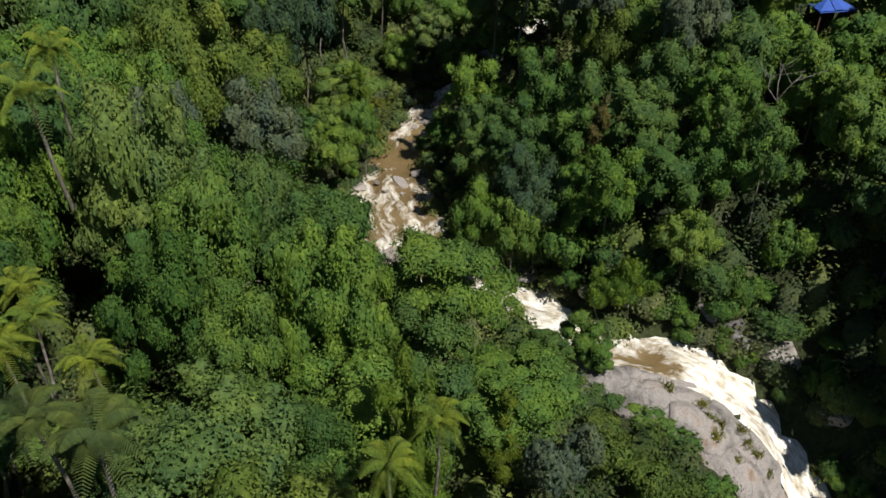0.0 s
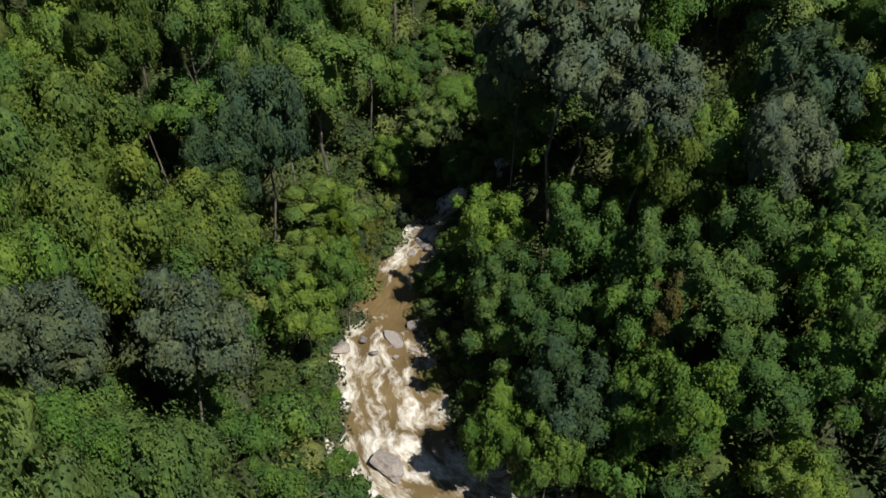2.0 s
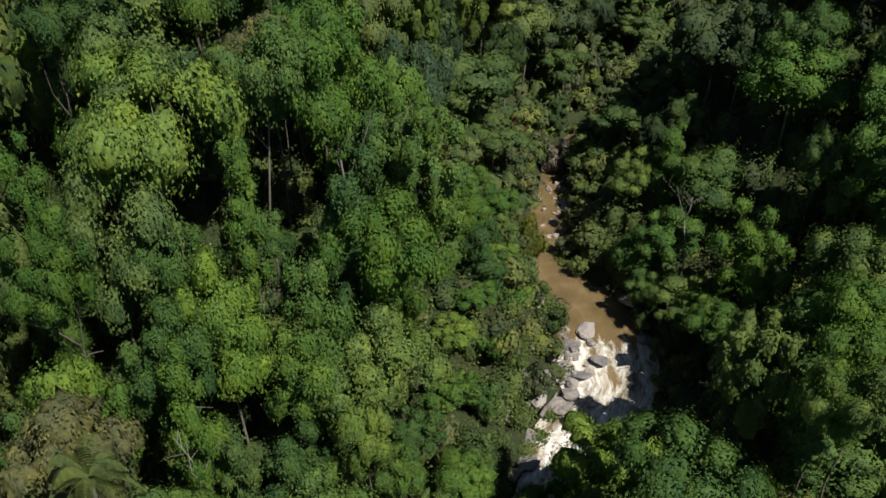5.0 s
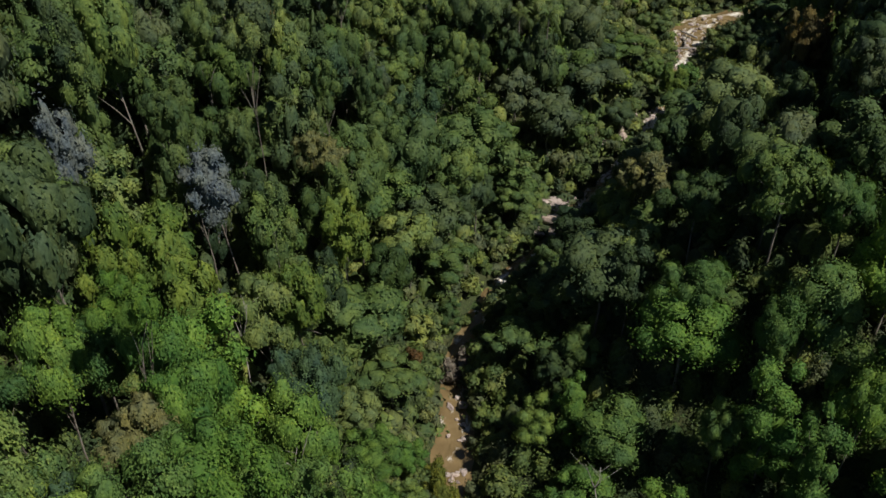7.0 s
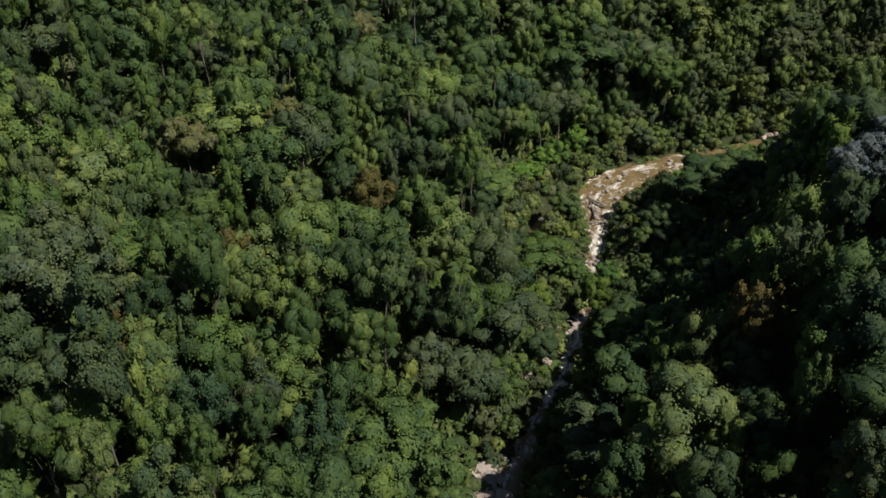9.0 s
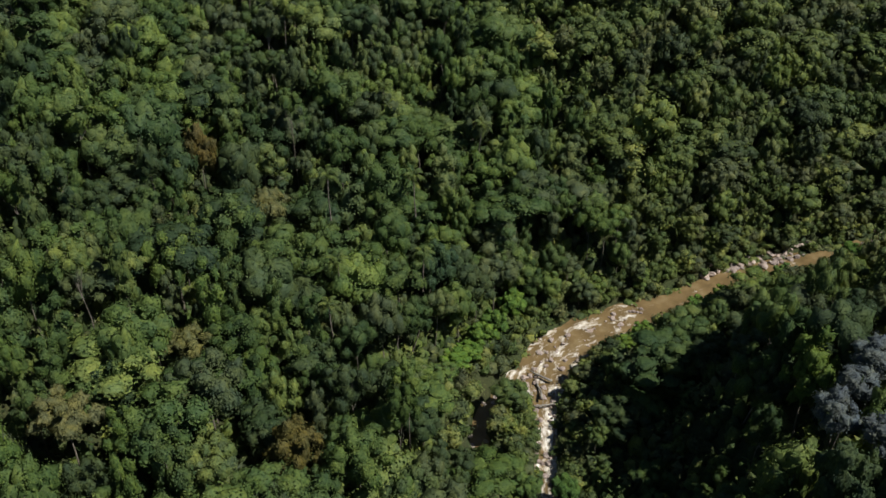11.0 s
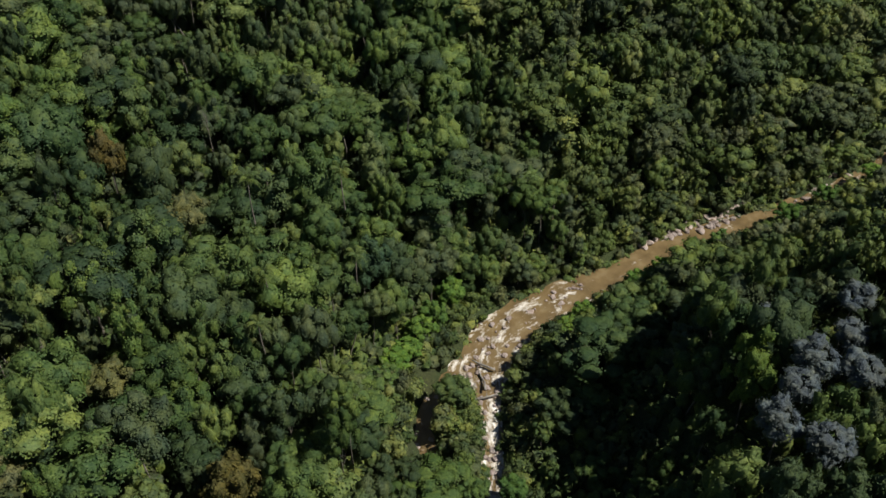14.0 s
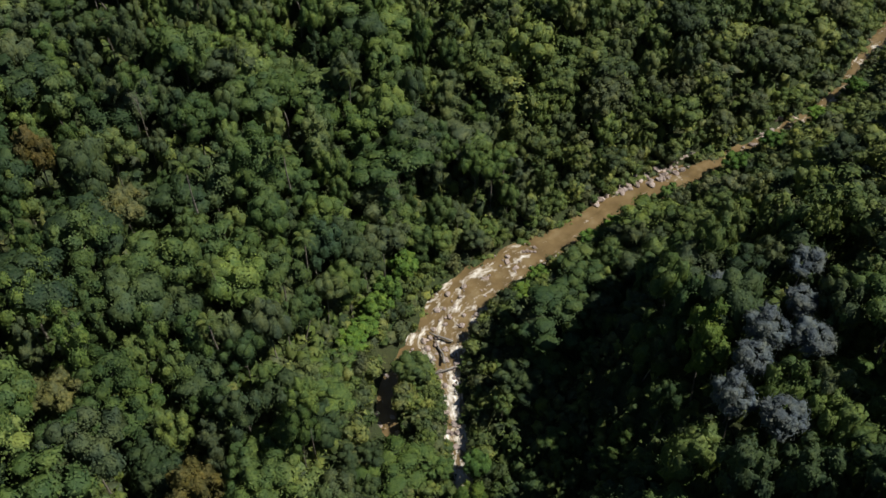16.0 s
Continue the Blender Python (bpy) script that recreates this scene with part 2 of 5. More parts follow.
# ---- the valley: river line as x, y, water level, half width, foam ----
RIVER = [
    (39, -28, -60, 3.0, 0.8), (33, 5, -52, 2.4, 0.9), (29, 19, -49, 2.0, 1.0), (26.5, 26.5, -46, 1.7, 1.0), (24.6, 31, -43.6, 1.4, 1.0), (22.4, 34.6, -40.8, 1.3, 1.0),
    (20.3, 36.2, -38.4, 1.5, 1.0), (18.5, 37.4, -37.1, 1.8, 1.0), (16.4, 38.4, -36.2, 1.9, 0.95), (14.4, 39, -35.7, 2.2, 0.78), (12, 39.4, -35.4, 2.0, 0.6), (9.5, 40.2, -35.2, 1.7, 0.75),
    (6, 42.8, -35, 2.2, 0.8), (1.5, 45.3, -34.9, 3.2, 0.7),
    (-2.8, 49.5, -34.6, 3.6, 0.64), (-3.6, 53, -34.5, 3.8, 0.62), (-4.2, 57, -34.2, 3.3, 0.58), (-3.4, 62, -33.8, 2.2, 0.4), (-2.6, 66, -33.4, 2.0, 0.55),
    (0, 71, -33.0, 1.8, 0.8), (3, 75, -32.5, 1.6, 0.8), (6, 79, -31.5, 1.8, 0.8), (9.5, 84, -30.2, 3.2, 0.8), (13.4, 88.5, -29.2, 4.6, 0.78),
    (14, 93, -27.6, 4.4, 0.6), (13.3, 97, -26.7, 3.4, 0.15), (10.6, 102, -26.5, 2.5, 0.1), (10, 107, -26.4, 2.2, 0.2), (11.2, 112, -26.2, 2.4, 0.3),
    (12.5, 117, -26.0, 2.0, 0.4), (13, 121, -25.9, 1.8, 0.2), (17, 129, -25.2, 1.4, 0.4), (24, 137, -24.4, 1.4, 0.5), (31.5, 142, -23.8, 1.6, 0.5),
    (37, 148, -23.3, 2.2, 0.45), (42, 153, -22.5, 1.3, 0.6), (49, 159, -21.3, 1.3, 0.8), (55, 166, -20.3, 1.5, 0.7), (61.5, 173, -19.4, 1.6, 0.64),
    (64.9, 179.6, -18.9, 1.8, 0.66), (68.6, 185, -18.6, 2.2, 0.62), (70.6, 190.5, -18.2, 4.2, 0.54), (75.5, 194.5, -17.8, 5.0, 0.48), (83, 197.3, -17.4, 4.8, 0.5),
    (92, 197, -16.8, 4.6, 0.42), (102, 196.3, -16.2, 3.5, 0.3), (113, 196.2, -15.5, 3.4, 0.2), (126, 194.5, -15, 3.8, 0.36), (138, 192.5, -14.5, 2.2, 0.35),
    (151, 191.7, -14, 1.6, 0.45), (165, 190.5, -13, 1.9, 0.5), (178, 193, -12.4, 1.4, 0.4), (189, 196, -12, 2.0, 0.4), (215, 200, -10, 2.6, 0.3), (300, 212, -6, 2.6, 0.3),
]


def smooth_river(step=0.6):
    pts = np.array(RIVER, float)
    s = np.r_[0, np.cumsum(np.hypot(*np.diff(pts[:, :2], axis=0).T))]
    fine = np.arange(0, s[-1], step)
    out = np.empty((len(fine), 5))
    slope = np.gradient(pts, s, axis=0)
    k = np.clip(np.searchsorted(s, fine, side="right") - 1, 0, len(s) - 2)
    h = (s[k + 1] - s[k])[:, None]
    u = ((fine - s[k]) / h[:, 0])[:, None]
    out = ((2 * u**3 - 3 * u**2 + 1) * pts[k] + (u**3 - 2 * u**2 + u) * h * slope[k] + (-2 * u**3 + 3 * u**2) * pts[k + 1] + (u**3 - u**2) * h * slope[k + 1])
    return fine, out


RS, RP = smooth_river()
COARSE = slice(None, None, 4)
SLAB_FROM, SLAB_TO = 54.0, 81.0


def slab_width(s):
    return np.interp(s, [50, 58, 66, 72, 77, 81], [5.0, 6.6, 5.6, 4.8, 4.2, 2.8])


def river_near(x, y):
    """Way along the river, signed distance from its middle (east is positive), water level and half width at the nearest place."""
    x, y = np.atleast_1d(np.asarray(x, float)), np.atleast_1d(np.asarray(y, float))
    s, p = RS[COARSE], RP[COARSE]
    t = np.gradient(p[:, :2], axis=0)
    t /= np.hypot(*t.T)[:, None]
    best, way, level = np.empty(len(x), int), np.empty(len(x)), np.empty(len(x))
    for a in range(0, len(x), 4000):
        dd = np.sqrt((x[a:a + 4000, None] - p[:, 0]) ** 2 + (y[a:a + 4000, None] - p[:, 1]) ** 2)
        best[a:a + 4000] = dd.argmin(1)
        least = dd.min(1)[:, None]
        weight = np.exp(-(dd - least) / (0.25 + 0.2 * least))
        weight /= weight.sum(1)[:, None]
        way[a:a + 4000], level[a:a + 4000] = weight @ s, weight @ p[:, 2]
    ex, ey = x - p[best, 0], y - p[best, 1]
    along = ex * t[best, 0] + ey * t[best, 1]
    across = ex * t[best, 1] - ey * t[best, 0]
    dist = np.sign(across) * np.hypot(across, np.where(np.abs(along) > 1.5, along, 0))
    return way, dist, level, p[best, 3]


def wobble(x, y, scale, seed):
    r = np.random.default_rng(seed)
    out = np.zeros_like(np.asarray(x, float))
    for k in range(6):
        a, ph, f = r.uniform(0, 6.28), r.uniform(0, 6.28), r.uniform(0.6, 1.9) / scale
        out = out + np.sin((np.cos(a) * x + np.sin(a) * y) * f * 6.28 / 2 + ph)
    return out / 3.0


def blend(v, a, b):
    u = np.clip((v - a) / (b - a), 0, 1)
    return u * u * (3 - 2 * u)


SIDE = np.array([(68.5, 194.0, -18.1), (64, 191.8, -18.2), (59.8, 189.6, -18.5), (57.2, 185, -18.9), (56.0, 181, -19.2)])


def side_channel(x, y):
    """Distance from the stony side arm round the island, and its level there."""
    best, level = np.full(len(x), 1e9), np.full(len(x), -18.0)
    for a, b in zip(SIDE[:-1], SIDE[1:]):
        v = b - a
        u = np.clip(((x - a[0]) * v[0] + (y - a[1]) * v[1]) / (v[0] ** 2 + v[1] ** 2), 0, 1)
        d = np.hypot(x - a[0] - u * v[0], y - a[1] - u * v[1])
        level = np.where(d < best, a[2] + u * v[2], level)
        best = np.minimum(best, d)
    return best, level


def ground_z(x, y):
    x, y = np.atleast_1d(np.asarray(x, float)), np.atleast_1d(np.asarray(y, float))
    s, d, z, w = river_near(x, y)
    a = np.abs(d) - w
    out = np.maximum(a, 0)
    west = (0.16 + 0.38 * blend(s, 97, 142)) * np.minimum(out, 110) + 0.1 * np.maximum(out - 110, 0)
    west = west - 4.5 * blend(s, 190, 225) * blend(out, 16, 34) * (1 - 0.7 * blend(s, 262, 285))
    steep = 0.24 + 0.85 * (1 - blend(s, 78, 86)) + 0.10 * blend(s, 88, 100) + 0.21 * blend(s, 110, 160)
    east = steep * np.minimum(out, 9) + (0.26 + 0.17 * blend(s, 88, 102) + 0.39 * blend(s, 112, 170)) * np.clip(out - 9, 0, 34) + 0.12 * np.clip(out - 43, 0, 150)
    apron = 0.3 * np.minimum(out, 16) + 1.15 * np.clip(out - 16, 0, 13) + 0.25 * np.clip(out - 29, 0, 14) + 0.12 * np.clip(out - 43, 0, 150)
    ridge = blend(s, 222, 240)
    east = east * (1 - ridge) + apron * ridge
    rise = np.where(d < 0, west, east)
    slab = np.where(d < 0, blend(s, SLAB_FROM - 5, SLAB_FROM) * (1 - blend(s, SLAB_TO, SLAB_TO + 2)) * (1 - blend(out - slab_width(s), -1.2, 0.6)), 0)
    rise = rise - 1.7 * slab * blend(out, 0, 1.5)
    bed = np.where(a < 0.8, -0.7 + 1.0 * blend(a, -1.2, 0.8), 0.3)
    rough = wobble(x, y, 22, 3) * 1.0 * blend(out, 2, 12) + wobble(x, y, 6, 4) * 0.25 * blend(out, 0.5, 4)
    far = blend(np.hypot(x - 60, y - 130), 260, 600)
    side, level = side_channel(x, y)
    cut = 1 - blend(side, 1.5, 3.4)
    rise = rise * (1 - cut) + (level - 0.45 - z - bed) * cut
    knoll = 5.0 * np.exp(-((x - 28.6) ** 2 + (y - 60.6) ** 2) / 45) - 4.8 * np.exp(-((x - 35.2) ** 2 + (y - 70.6) ** 2) / 36)
    return (z + bed + rise + knoll + rough * (1 - cut)) * (1 - far) + (20 + 14 * wobble(x, y, 160, 9)) * far


# ---- mesh helpers ----
def mesh_of(name, verts, faces, mats, smooth=False, indices=None):
    me = bpy.data.meshes.new(name)
    me.from_pydata([tuple(v) for v in verts], [], [tuple(int(i) for i in f) for f in faces])
    for m in mats:
        me.materials.append(m)
    if indices is not None:
        me.polygons.foreach_set("material_index", np.asarray(indices, dtype=np.int32))
    if smooth:
        me.polygons.foreach_set("use_smooth", np.ones(len(me.polygons), bool))
    me.update()
    return me


def quads_mesh(name, verts, quads, mat, tris=None):
    """A mesh of many quads, and triangles, from arrays."""
    me = bpy.data.meshes.new(name)
    nq, nt = len(quads), 0 if tris is None else len(tris)
    me.vertices.add(len(verts))
    me.vertices.foreach_set("co", np.asarray(verts, np.float32).ravel())
    loops = np.asarray(quads, np.int32).ravel()
    starts = np.arange(0, nq * 4, 4, dtype=np.int32)
    if nt:
        loops = np.r_[loops, np.asarray(tris, np.int32).ravel()]
        starts = np.r_[starts, nq * 4 + np.arange(0, nt * 3, 3, dtype=np.int32)]
    me.loops.add(len(loops))
    me.loops.foreach_set("vertex_index", loops)
    me.polygons.add(nq + nt)
    me.polygons.foreach_set("loop_start", starts)
    me.materials.append(mat)
    me.polygons.foreach_set("use_smooth", np.ones(nq + nt, bool))
    me.update(calc_edges=True)
    return me


def part(name, me, parent, label=""):
    ob = new(name, me)
    ob.parent = parent
    if label:
        ob["label"] = label
    return ob


def thing(name, label, category, group="", kind=""):
    ob = new(name)
    ob.empty_display_size = 0.5
    return tagged(ob, label, category, group, kind)


# ---- ground and river ----
def grid_sheet(xs, ys):
    gx, gy = np.meshgrid(xs, ys)
    z = ground_z(gx.ravel(), gy.ravel())
    verts = np.c_[gx.ravel(), gy.ravel(), z]
    nx, ny = len(xs), len(ys)
    i = (np.arange(ny - 1)[:, None] * nx + np.arange(nx - 1)).ravel()
    return verts, np.c_[i, i + 1, i + nx + 1, i + nx]


xs = np.r_[-2600, -1500, -900, -600, -400, -300, np.arange(-220, -60, 10), np.arange(-60, 30, 1.5), np.arange(30, 200, 2.2), np.arange(200, 330, 10), 400, 500, 700, 1000, 1600, 2600]
ys = np.r_[-2600, -1500, -900, -500, -300, -200, np.arange(-140, 10, 10), np.arange(10, 130, 1.5), np.arange(130, 260, 2.2), np.arange(260, 420, 10), 460, 550, 700, 1000, 1600, 2600]
gv, gq = grid_sheet(xs, ys)
ground_me = quads_mesh("ground", gv, gq, soil_mat)
ground_me.polygons.foreach_set("use_smooth", np.ones(len(gq), bool))
ground = tagged(new("ground", ground_me), "dark leaf-littered forest floor of a steep river valley", "ground", kind="structure")


def build_river():
    n = 13
    t = np.gradient(RP[:, :2], axis=0)
    t /= np.hypot(*t.T)[:, None]
    right = np.c_[t[:, 1], -t[:, 0]]
    u = np.linspace(-1, 1, n)
    wide = RP[:, 3] + 0.9
    off = wide[:, None] * u
    x = RP[:, 0, None] + right[:, 0, None] * off
    y = RP[:, 1, None] + right[:, 1, None] * off
    foam = np.repeat(RP[:, 4, None], n, 1)
    ss = np.repeat(RS[:, None], n, 1)
    wave = wobble(off * 2.2 + 0.2 * ss, ss * 1.3, 4.0, 21) * 0.22 + wobble(off * 3 - ss * 0.4, ss * 2.2, 2.4, 22) * 0.12
    steep = np.clip(np.abs(np.gradient(RP[:, 2], RS)) * 1.2, 0, 0.75)[:, None]
    z = RP[:, 2, None] + wave * (0.15 + foam) * (1 - steep) - 0.12
    verts = np.c_[x.ravel(), y.ravel(), z.ravel()]
    m = len(RP)
    i = (np.arange(m - 1)[:, None] * n + np.arange(n - 1)).ravel()
    quads = np.c_[i, i + 1, i + n + 1, i + n]
    me = quads_mesh("river", verts, quads, water_mat)
    me.polygons.foreach_set("use_smooth", np.ones(len(quads), bool))
    uv = me.uv_layers.new(name="flow")
    flow = np.c_[off.ravel(), ss.ravel()]
    uv.data.foreach_set("uv", flow[quads.ravel()].astype(np.float32).ravel())
    at = me.attributes.new("foam", "FLOAT", "POINT")
    at.data.foreach_set("value", foam.ravel().astype(np.float32))
    return tagged(new("river", me), "muddy brown river with white foaming rapids between wooded banks", "river", kind="structure")


river = build_river()


def build_side_arm():
    """A thin sheet of water between the stones of the side arm."""
    pts = SIDE
    t = np.gradient(pts[:, :2], axis=0)
    t /= np.hypot(*t.T)[:, None]
    right = np.c_[t[:, 1], -t[:, 0]]
    u = np.linspace(-2.0, 2.0, 7)
    x, y = pts[:, 0, None] + right[:, 0, None] * u, pts[:, 1, None] + right[:, 1, None] * u
    z = pts[:, 2, None] - 0.15 + 0 * u
    verts = np.c_[x.ravel(), y.ravel(), z.ravel()]
    i = (np.arange(len(pts) - 1)[:, None] * 7 + np.arange(6)).ravel()
    quads = np.c_[i, i + 1, i + 8, i + 7]
    me = quads_mesh("side_arm", verts, quads, water_mat)
    uv = me.uv_layers.new(name="flow")
    flow = np.c_[(x * 0 + u).ravel(), np.repeat(np.arange(len(pts)) * 5.0, 7)]
    uv.data.foreach_set("uv", flow[quads.ravel()].astype(np.float32).ravel())
    at = me.attributes.new("foam", "FLOAT", "POINT")
    at.data.foreach_set("value", np.full(len(verts), 0.3, np.float32))
    return tagged(new("side_arm", me), "shallow side arm of the muddy river among stones", "river", kind="structure")


build_side_arm()


# ---- rocks ----
def boulder_mesh(seed, mat, sub=3, flat=0.7, cuts=13):
    """An angular, worn block: a ball cut by planes, then roughened."""
    r = np.random.default_rng(seed)
    bm = bmesh.new()
    bmesh.ops.create_icosphere(bm, subdivisions=sub, radius=1.0)
    planes = []
    for _ in range(cuts):
        n = Vector(r.normal(size=3)).normalized()
        planes.append((n, r.uniform(0.42, 0.78)))
    for v in bm.verts:
        p = v.co.copy()
        for n, h in planes:
            over = p.dot(n) - h
            if over > 0:
                p -= n * over * 0.985
        p += p.normalized() * (0.05 * noise.noise(p * 2.6 + Vector((seed, 0, 0))) + 0.045 * noise.noise(p * 7 + Vector((0, seed, 0))))
        p.z *= flat
        v.co = p
    me = bpy.data.meshes.new("boulder")
    bm.to_mesh(me)
    bm.free()
    me.materials.append(mat)
    return me


GREY_ROCKS = [boulder_mesh(k, granite_mat, 3, flat) for k, flat in ((1, 0.6), (2, 0.75), (3, 0.5), (4, 0.7))]
PINK_ROCKS = [boulder_mesh(k, pink_rock_mat, 3, flat) for k, flat in ((11, 0.6), (12, 0.75), (13, 0.55), (14, 0.8))]


def level_at(x, y):
    """Water or ground, whichever stands higher."""
    s, d, z, w = river_near(x, y)
    g = ground_z(x, y)
    return float(max(g[0], z[0] - 0.1) if abs(d[0]) < w[0] + 0.8 else g[0])


def boulder(x, y, size, pool, label, group="", sink=0.1, tall=1.0):
    me = pool[int(rng.integers(len(pool)))]
    ob = new("boulder", me)
    sx, sy, sz = size * rng.uniform(0.8, 1.25), size * rng.uniform(0.7, 1.1), size * rng.uniform(0.7, 1.0) * tall
    ob.matrix_basis = pose(x, y, level_at(x, y) + sz * (0.25 - sink), rng.uniform(-14, 14), rng.uniform(-14, 14), rng.uniform(0, 360)) @ Matrix.Diagonal((sx, sy, sz, 1))
    return tagged(ob, label, "rock", group)


STONES = []


def pile(cx, cy, rx, ry, turn, n, small, big, pool, label, group):
    """Rocks strewn over an ellipse; the small ones far up the valley are kept for one sheet of stones."""
    c, q = math.cos(radians(turn)), math.sin(radians(turn))
    for _ in range(n):
        a, k = rng.uniform(0, 6.28), math.sqrt(rng.uniform())
        u, v = math.cos(a) * k * rx, math.sin(a) * k * ry
        x, y, size = cx + u * c - v * q, cy + u * q + v * c, small + (big - small) * rng.uniform() ** 2.2
        if size < 0.62 and y > 140:
            STONES.append((x, y, size))
        else:
            boulder(x, y, size, pool, label, group)


GREY_TEXT = "worn grey granite boulder beside the rushing water"
PALE_TEXT = "pale angular granite block at the foot of the rapids"
PINK_TEXT = "pinkish river boulder lying in the brown stream"
for x, y, size, tall in ((2.8, 48.4, 1.5, 0.8), (5.4, 46.6, 1.3, 0.7), (7.6, 45.0, 1.2, 0.7), (9.6, 43.4, 1.2, 0.8), (13.4, 42.4, 1.2, 0.9), (12.0, 42.3, 0.8, 1.0),
                         (19.6, 40.4, 1.7, 1.0), (21.8, 39.2, 1.8, 1.0), (24.2, 36.9, 1.7, 1.0), (17.4, 41.6, 1.0, 0.8), (-3.4, 48.2, 1.5, 0.7), (-3.5, 58.0, 0.9, 1.0), (-6.9, 56.9, 1.0, 0.7), (-1.9, 59.2, 0.8, 0.8)):
    boulder(x, y, size, GREY_ROCKS, GREY_TEXT, "boulders by the fall", tall=tall)
pile(-3.6, 57.2, 3.0, 1.0, 5, 8, 0.3, 0.7, GREY_ROCKS, GREY_TEXT, "boulders by the fall")
pile(-1.3, 65.2, 1.4, 2.6, 0, 12, 0.35, 1.0, GREY_ROCKS, GREY_TEXT, "boulders by the fall")
pile(2.2, 75.4, 1.6, 1.2, 40, 6, 0.4, 1.0, GREY_ROCKS, GREY_TEXT, "boulders by the fall")
for x, y, size, tall in ((6.8, 85.2, 1.7, 0.5), (7.4, 88.8, 1.8, 0.5), (9.2, 92.2, 1.8, 0.45), (10.0, 95.8, 2.0, 0.42), (12.6, 95.0, 1.6, 0.4), (11.4, 90.8, 1.5, 0.45), (9.8, 88.2, 1.6, 0.4), (8.4, 96.8, 1.7, 0.45), (13.2, 92.0, 1.3, 0.4), (16.9, 97.8, 1.8, 0.9),
                         (5.0, 81.8, 1.6, 0.5), (3.9, 79.0, 1.5, 0.6), (4.8, 86.4, 1.8, 0.5), (5.6, 90.0, 1.7, 0.5), (17.9, 94.0, 1.3, 0.7), (6.2, 83.2, 1.6, 0.5), (3.6, 83.2, 1.6, 0.5), (18.6, 89.0, 1.4, 0.8), (15.6, 86.8, 1.3, 0.7), (11.8, 86.4, 1.2, 0.5)):
    boulder(x, y, size * 0.8, GREY_ROCKS, PALE_TEXT, "blocks at the upper rapids", tall=tall)
pile(9.4, 90.8, 2.8, 5.6, -25, 46, 0.35, 1.1, GREY_ROCKS, PALE_TEXT, "blocks at the upper rapids")
pile(10.3, 108, 1.4, 4, 0, 7, 0.3, 0.6, PINK_ROCKS, PINK_TEXT, "river boulders")
pile(12.2, 115.5, 1.2, 4, -10, 9, 0.35, 0.75, PINK_ROCKS, PINK_TEXT, "river boulders")
for x, y, size in ((33.0, 147.8, 3.0), (34.8, 148.6, 2.0), (31.4, 146.0, 1.9), (35.6, 150.0, 1.4), (32.0, 144.0, 2.2), (31.0, 148.4, 1.8), (34.2, 145.6, 1.8), (29.6, 143.4, 1.5)):
    boulder(x, y, size, PINK_ROCKS, "large flat slab of pale pink rock on the bank", "pink slabs", tall=0.5)
pile(30.4, 143.6, 1.8, 1.0, 30, 6, 0.3, 0.8, PINK_ROCKS, PINK_TEXT, "river boulders")
pile(56.5, 167.0, 2.6, 2.0, 20, 16, 0.4, 1.2, PINK_ROCKS, PINK_TEXT, "river boulders")
pile(48, 162.5, 2.0, 6.5, -42, 22, 0.4, 1.2, PINK_ROCKS, PINK_TEXT, "river boulders")
pile(69.5, 189.5, 3.4, 5.2, -20, 44, 0.2, 0.75, PINK_ROCKS, PINK_TEXT, "river boulders")
pile(64, 179, 1.4, 4, -30, 14, 0.35, 0.9, PINK_ROCKS, PINK_TEXT, "river boulders")
pile(79, 195.8, 6.5, 3.4, 16, 30, 0.18, 0.75, PINK_ROCKS, PINK_TEXT, "river boulders")
pile(92, 197.6, 7.5, 3.2, -3, 18, 0.18, 0.8, PINK_ROCKS, PINK_TEXT, "river boulders")
pile(113, 199.6, 2.2, 1.4, 0, 10, 0.5, 1.1, PINK_ROCKS, PINK_TEXT, "river boulders")
pile(126, 197.4, 9.5, 1.7, -9, 60, 0.35, 1.1, PINK_ROCKS, PINK_TEXT, "river boulders")
pile(152, 193.0, 9, 1.8, 0, 30, 0.4, 1.0, PINK_ROCKS, PINK_TEXT, "river boulders")
for a, b in zip(SIDE[:-1], SIDE[1:]):
    pile((a[0] + b[0]) / 2, (a[1] + b[1]) / 2, 3.2, 1.7, math.degrees(math.atan2(b[1] - a[1], b[0] - a[0])), 7, 0.3, 0.9, PINK_ROCKS, PINK_TEXT, "river boulders")


def river_stones():
    """The many small stones that lie in the upper reach."""
    r = np.random.default_rng(77)
    v, t = ball(1)
    verts, tris = [], []
    for i, (x, y, size) in enumerate(STONES):
        p = np.clip(v * r.uniform(0.85, 1.2, (len(v), 1)), -0.8, 0.8) * size * r.uniform(0.7, 1.2, 3) * (1, 1, 0.7)
        a = r.uniform(0, 6.28)
        p = np.c_[p[:, 0] * math.cos(a) - p[:, 1] * math.sin(a), p[:, 0] * math.sin(a) + p[:, 1] * math.cos(a), p[:, 2]]
        verts.append(p + (x, y, level_at(x, y) + size * 0.1))
        tris.append(t + i * len(v))
    me = quads_mesh("river_stones", np.concatenate(verts), np.zeros((0, 4), int), pink_rock_mat, np.concatenate(tris))
    me.polygons.foreach_set("use_smooth", np.zeros(len(me.polygons), bool))
    tagged(new("river_stones", me), "small pinkish stones strewn through the shallow brown river", "stones", kind="stuff")



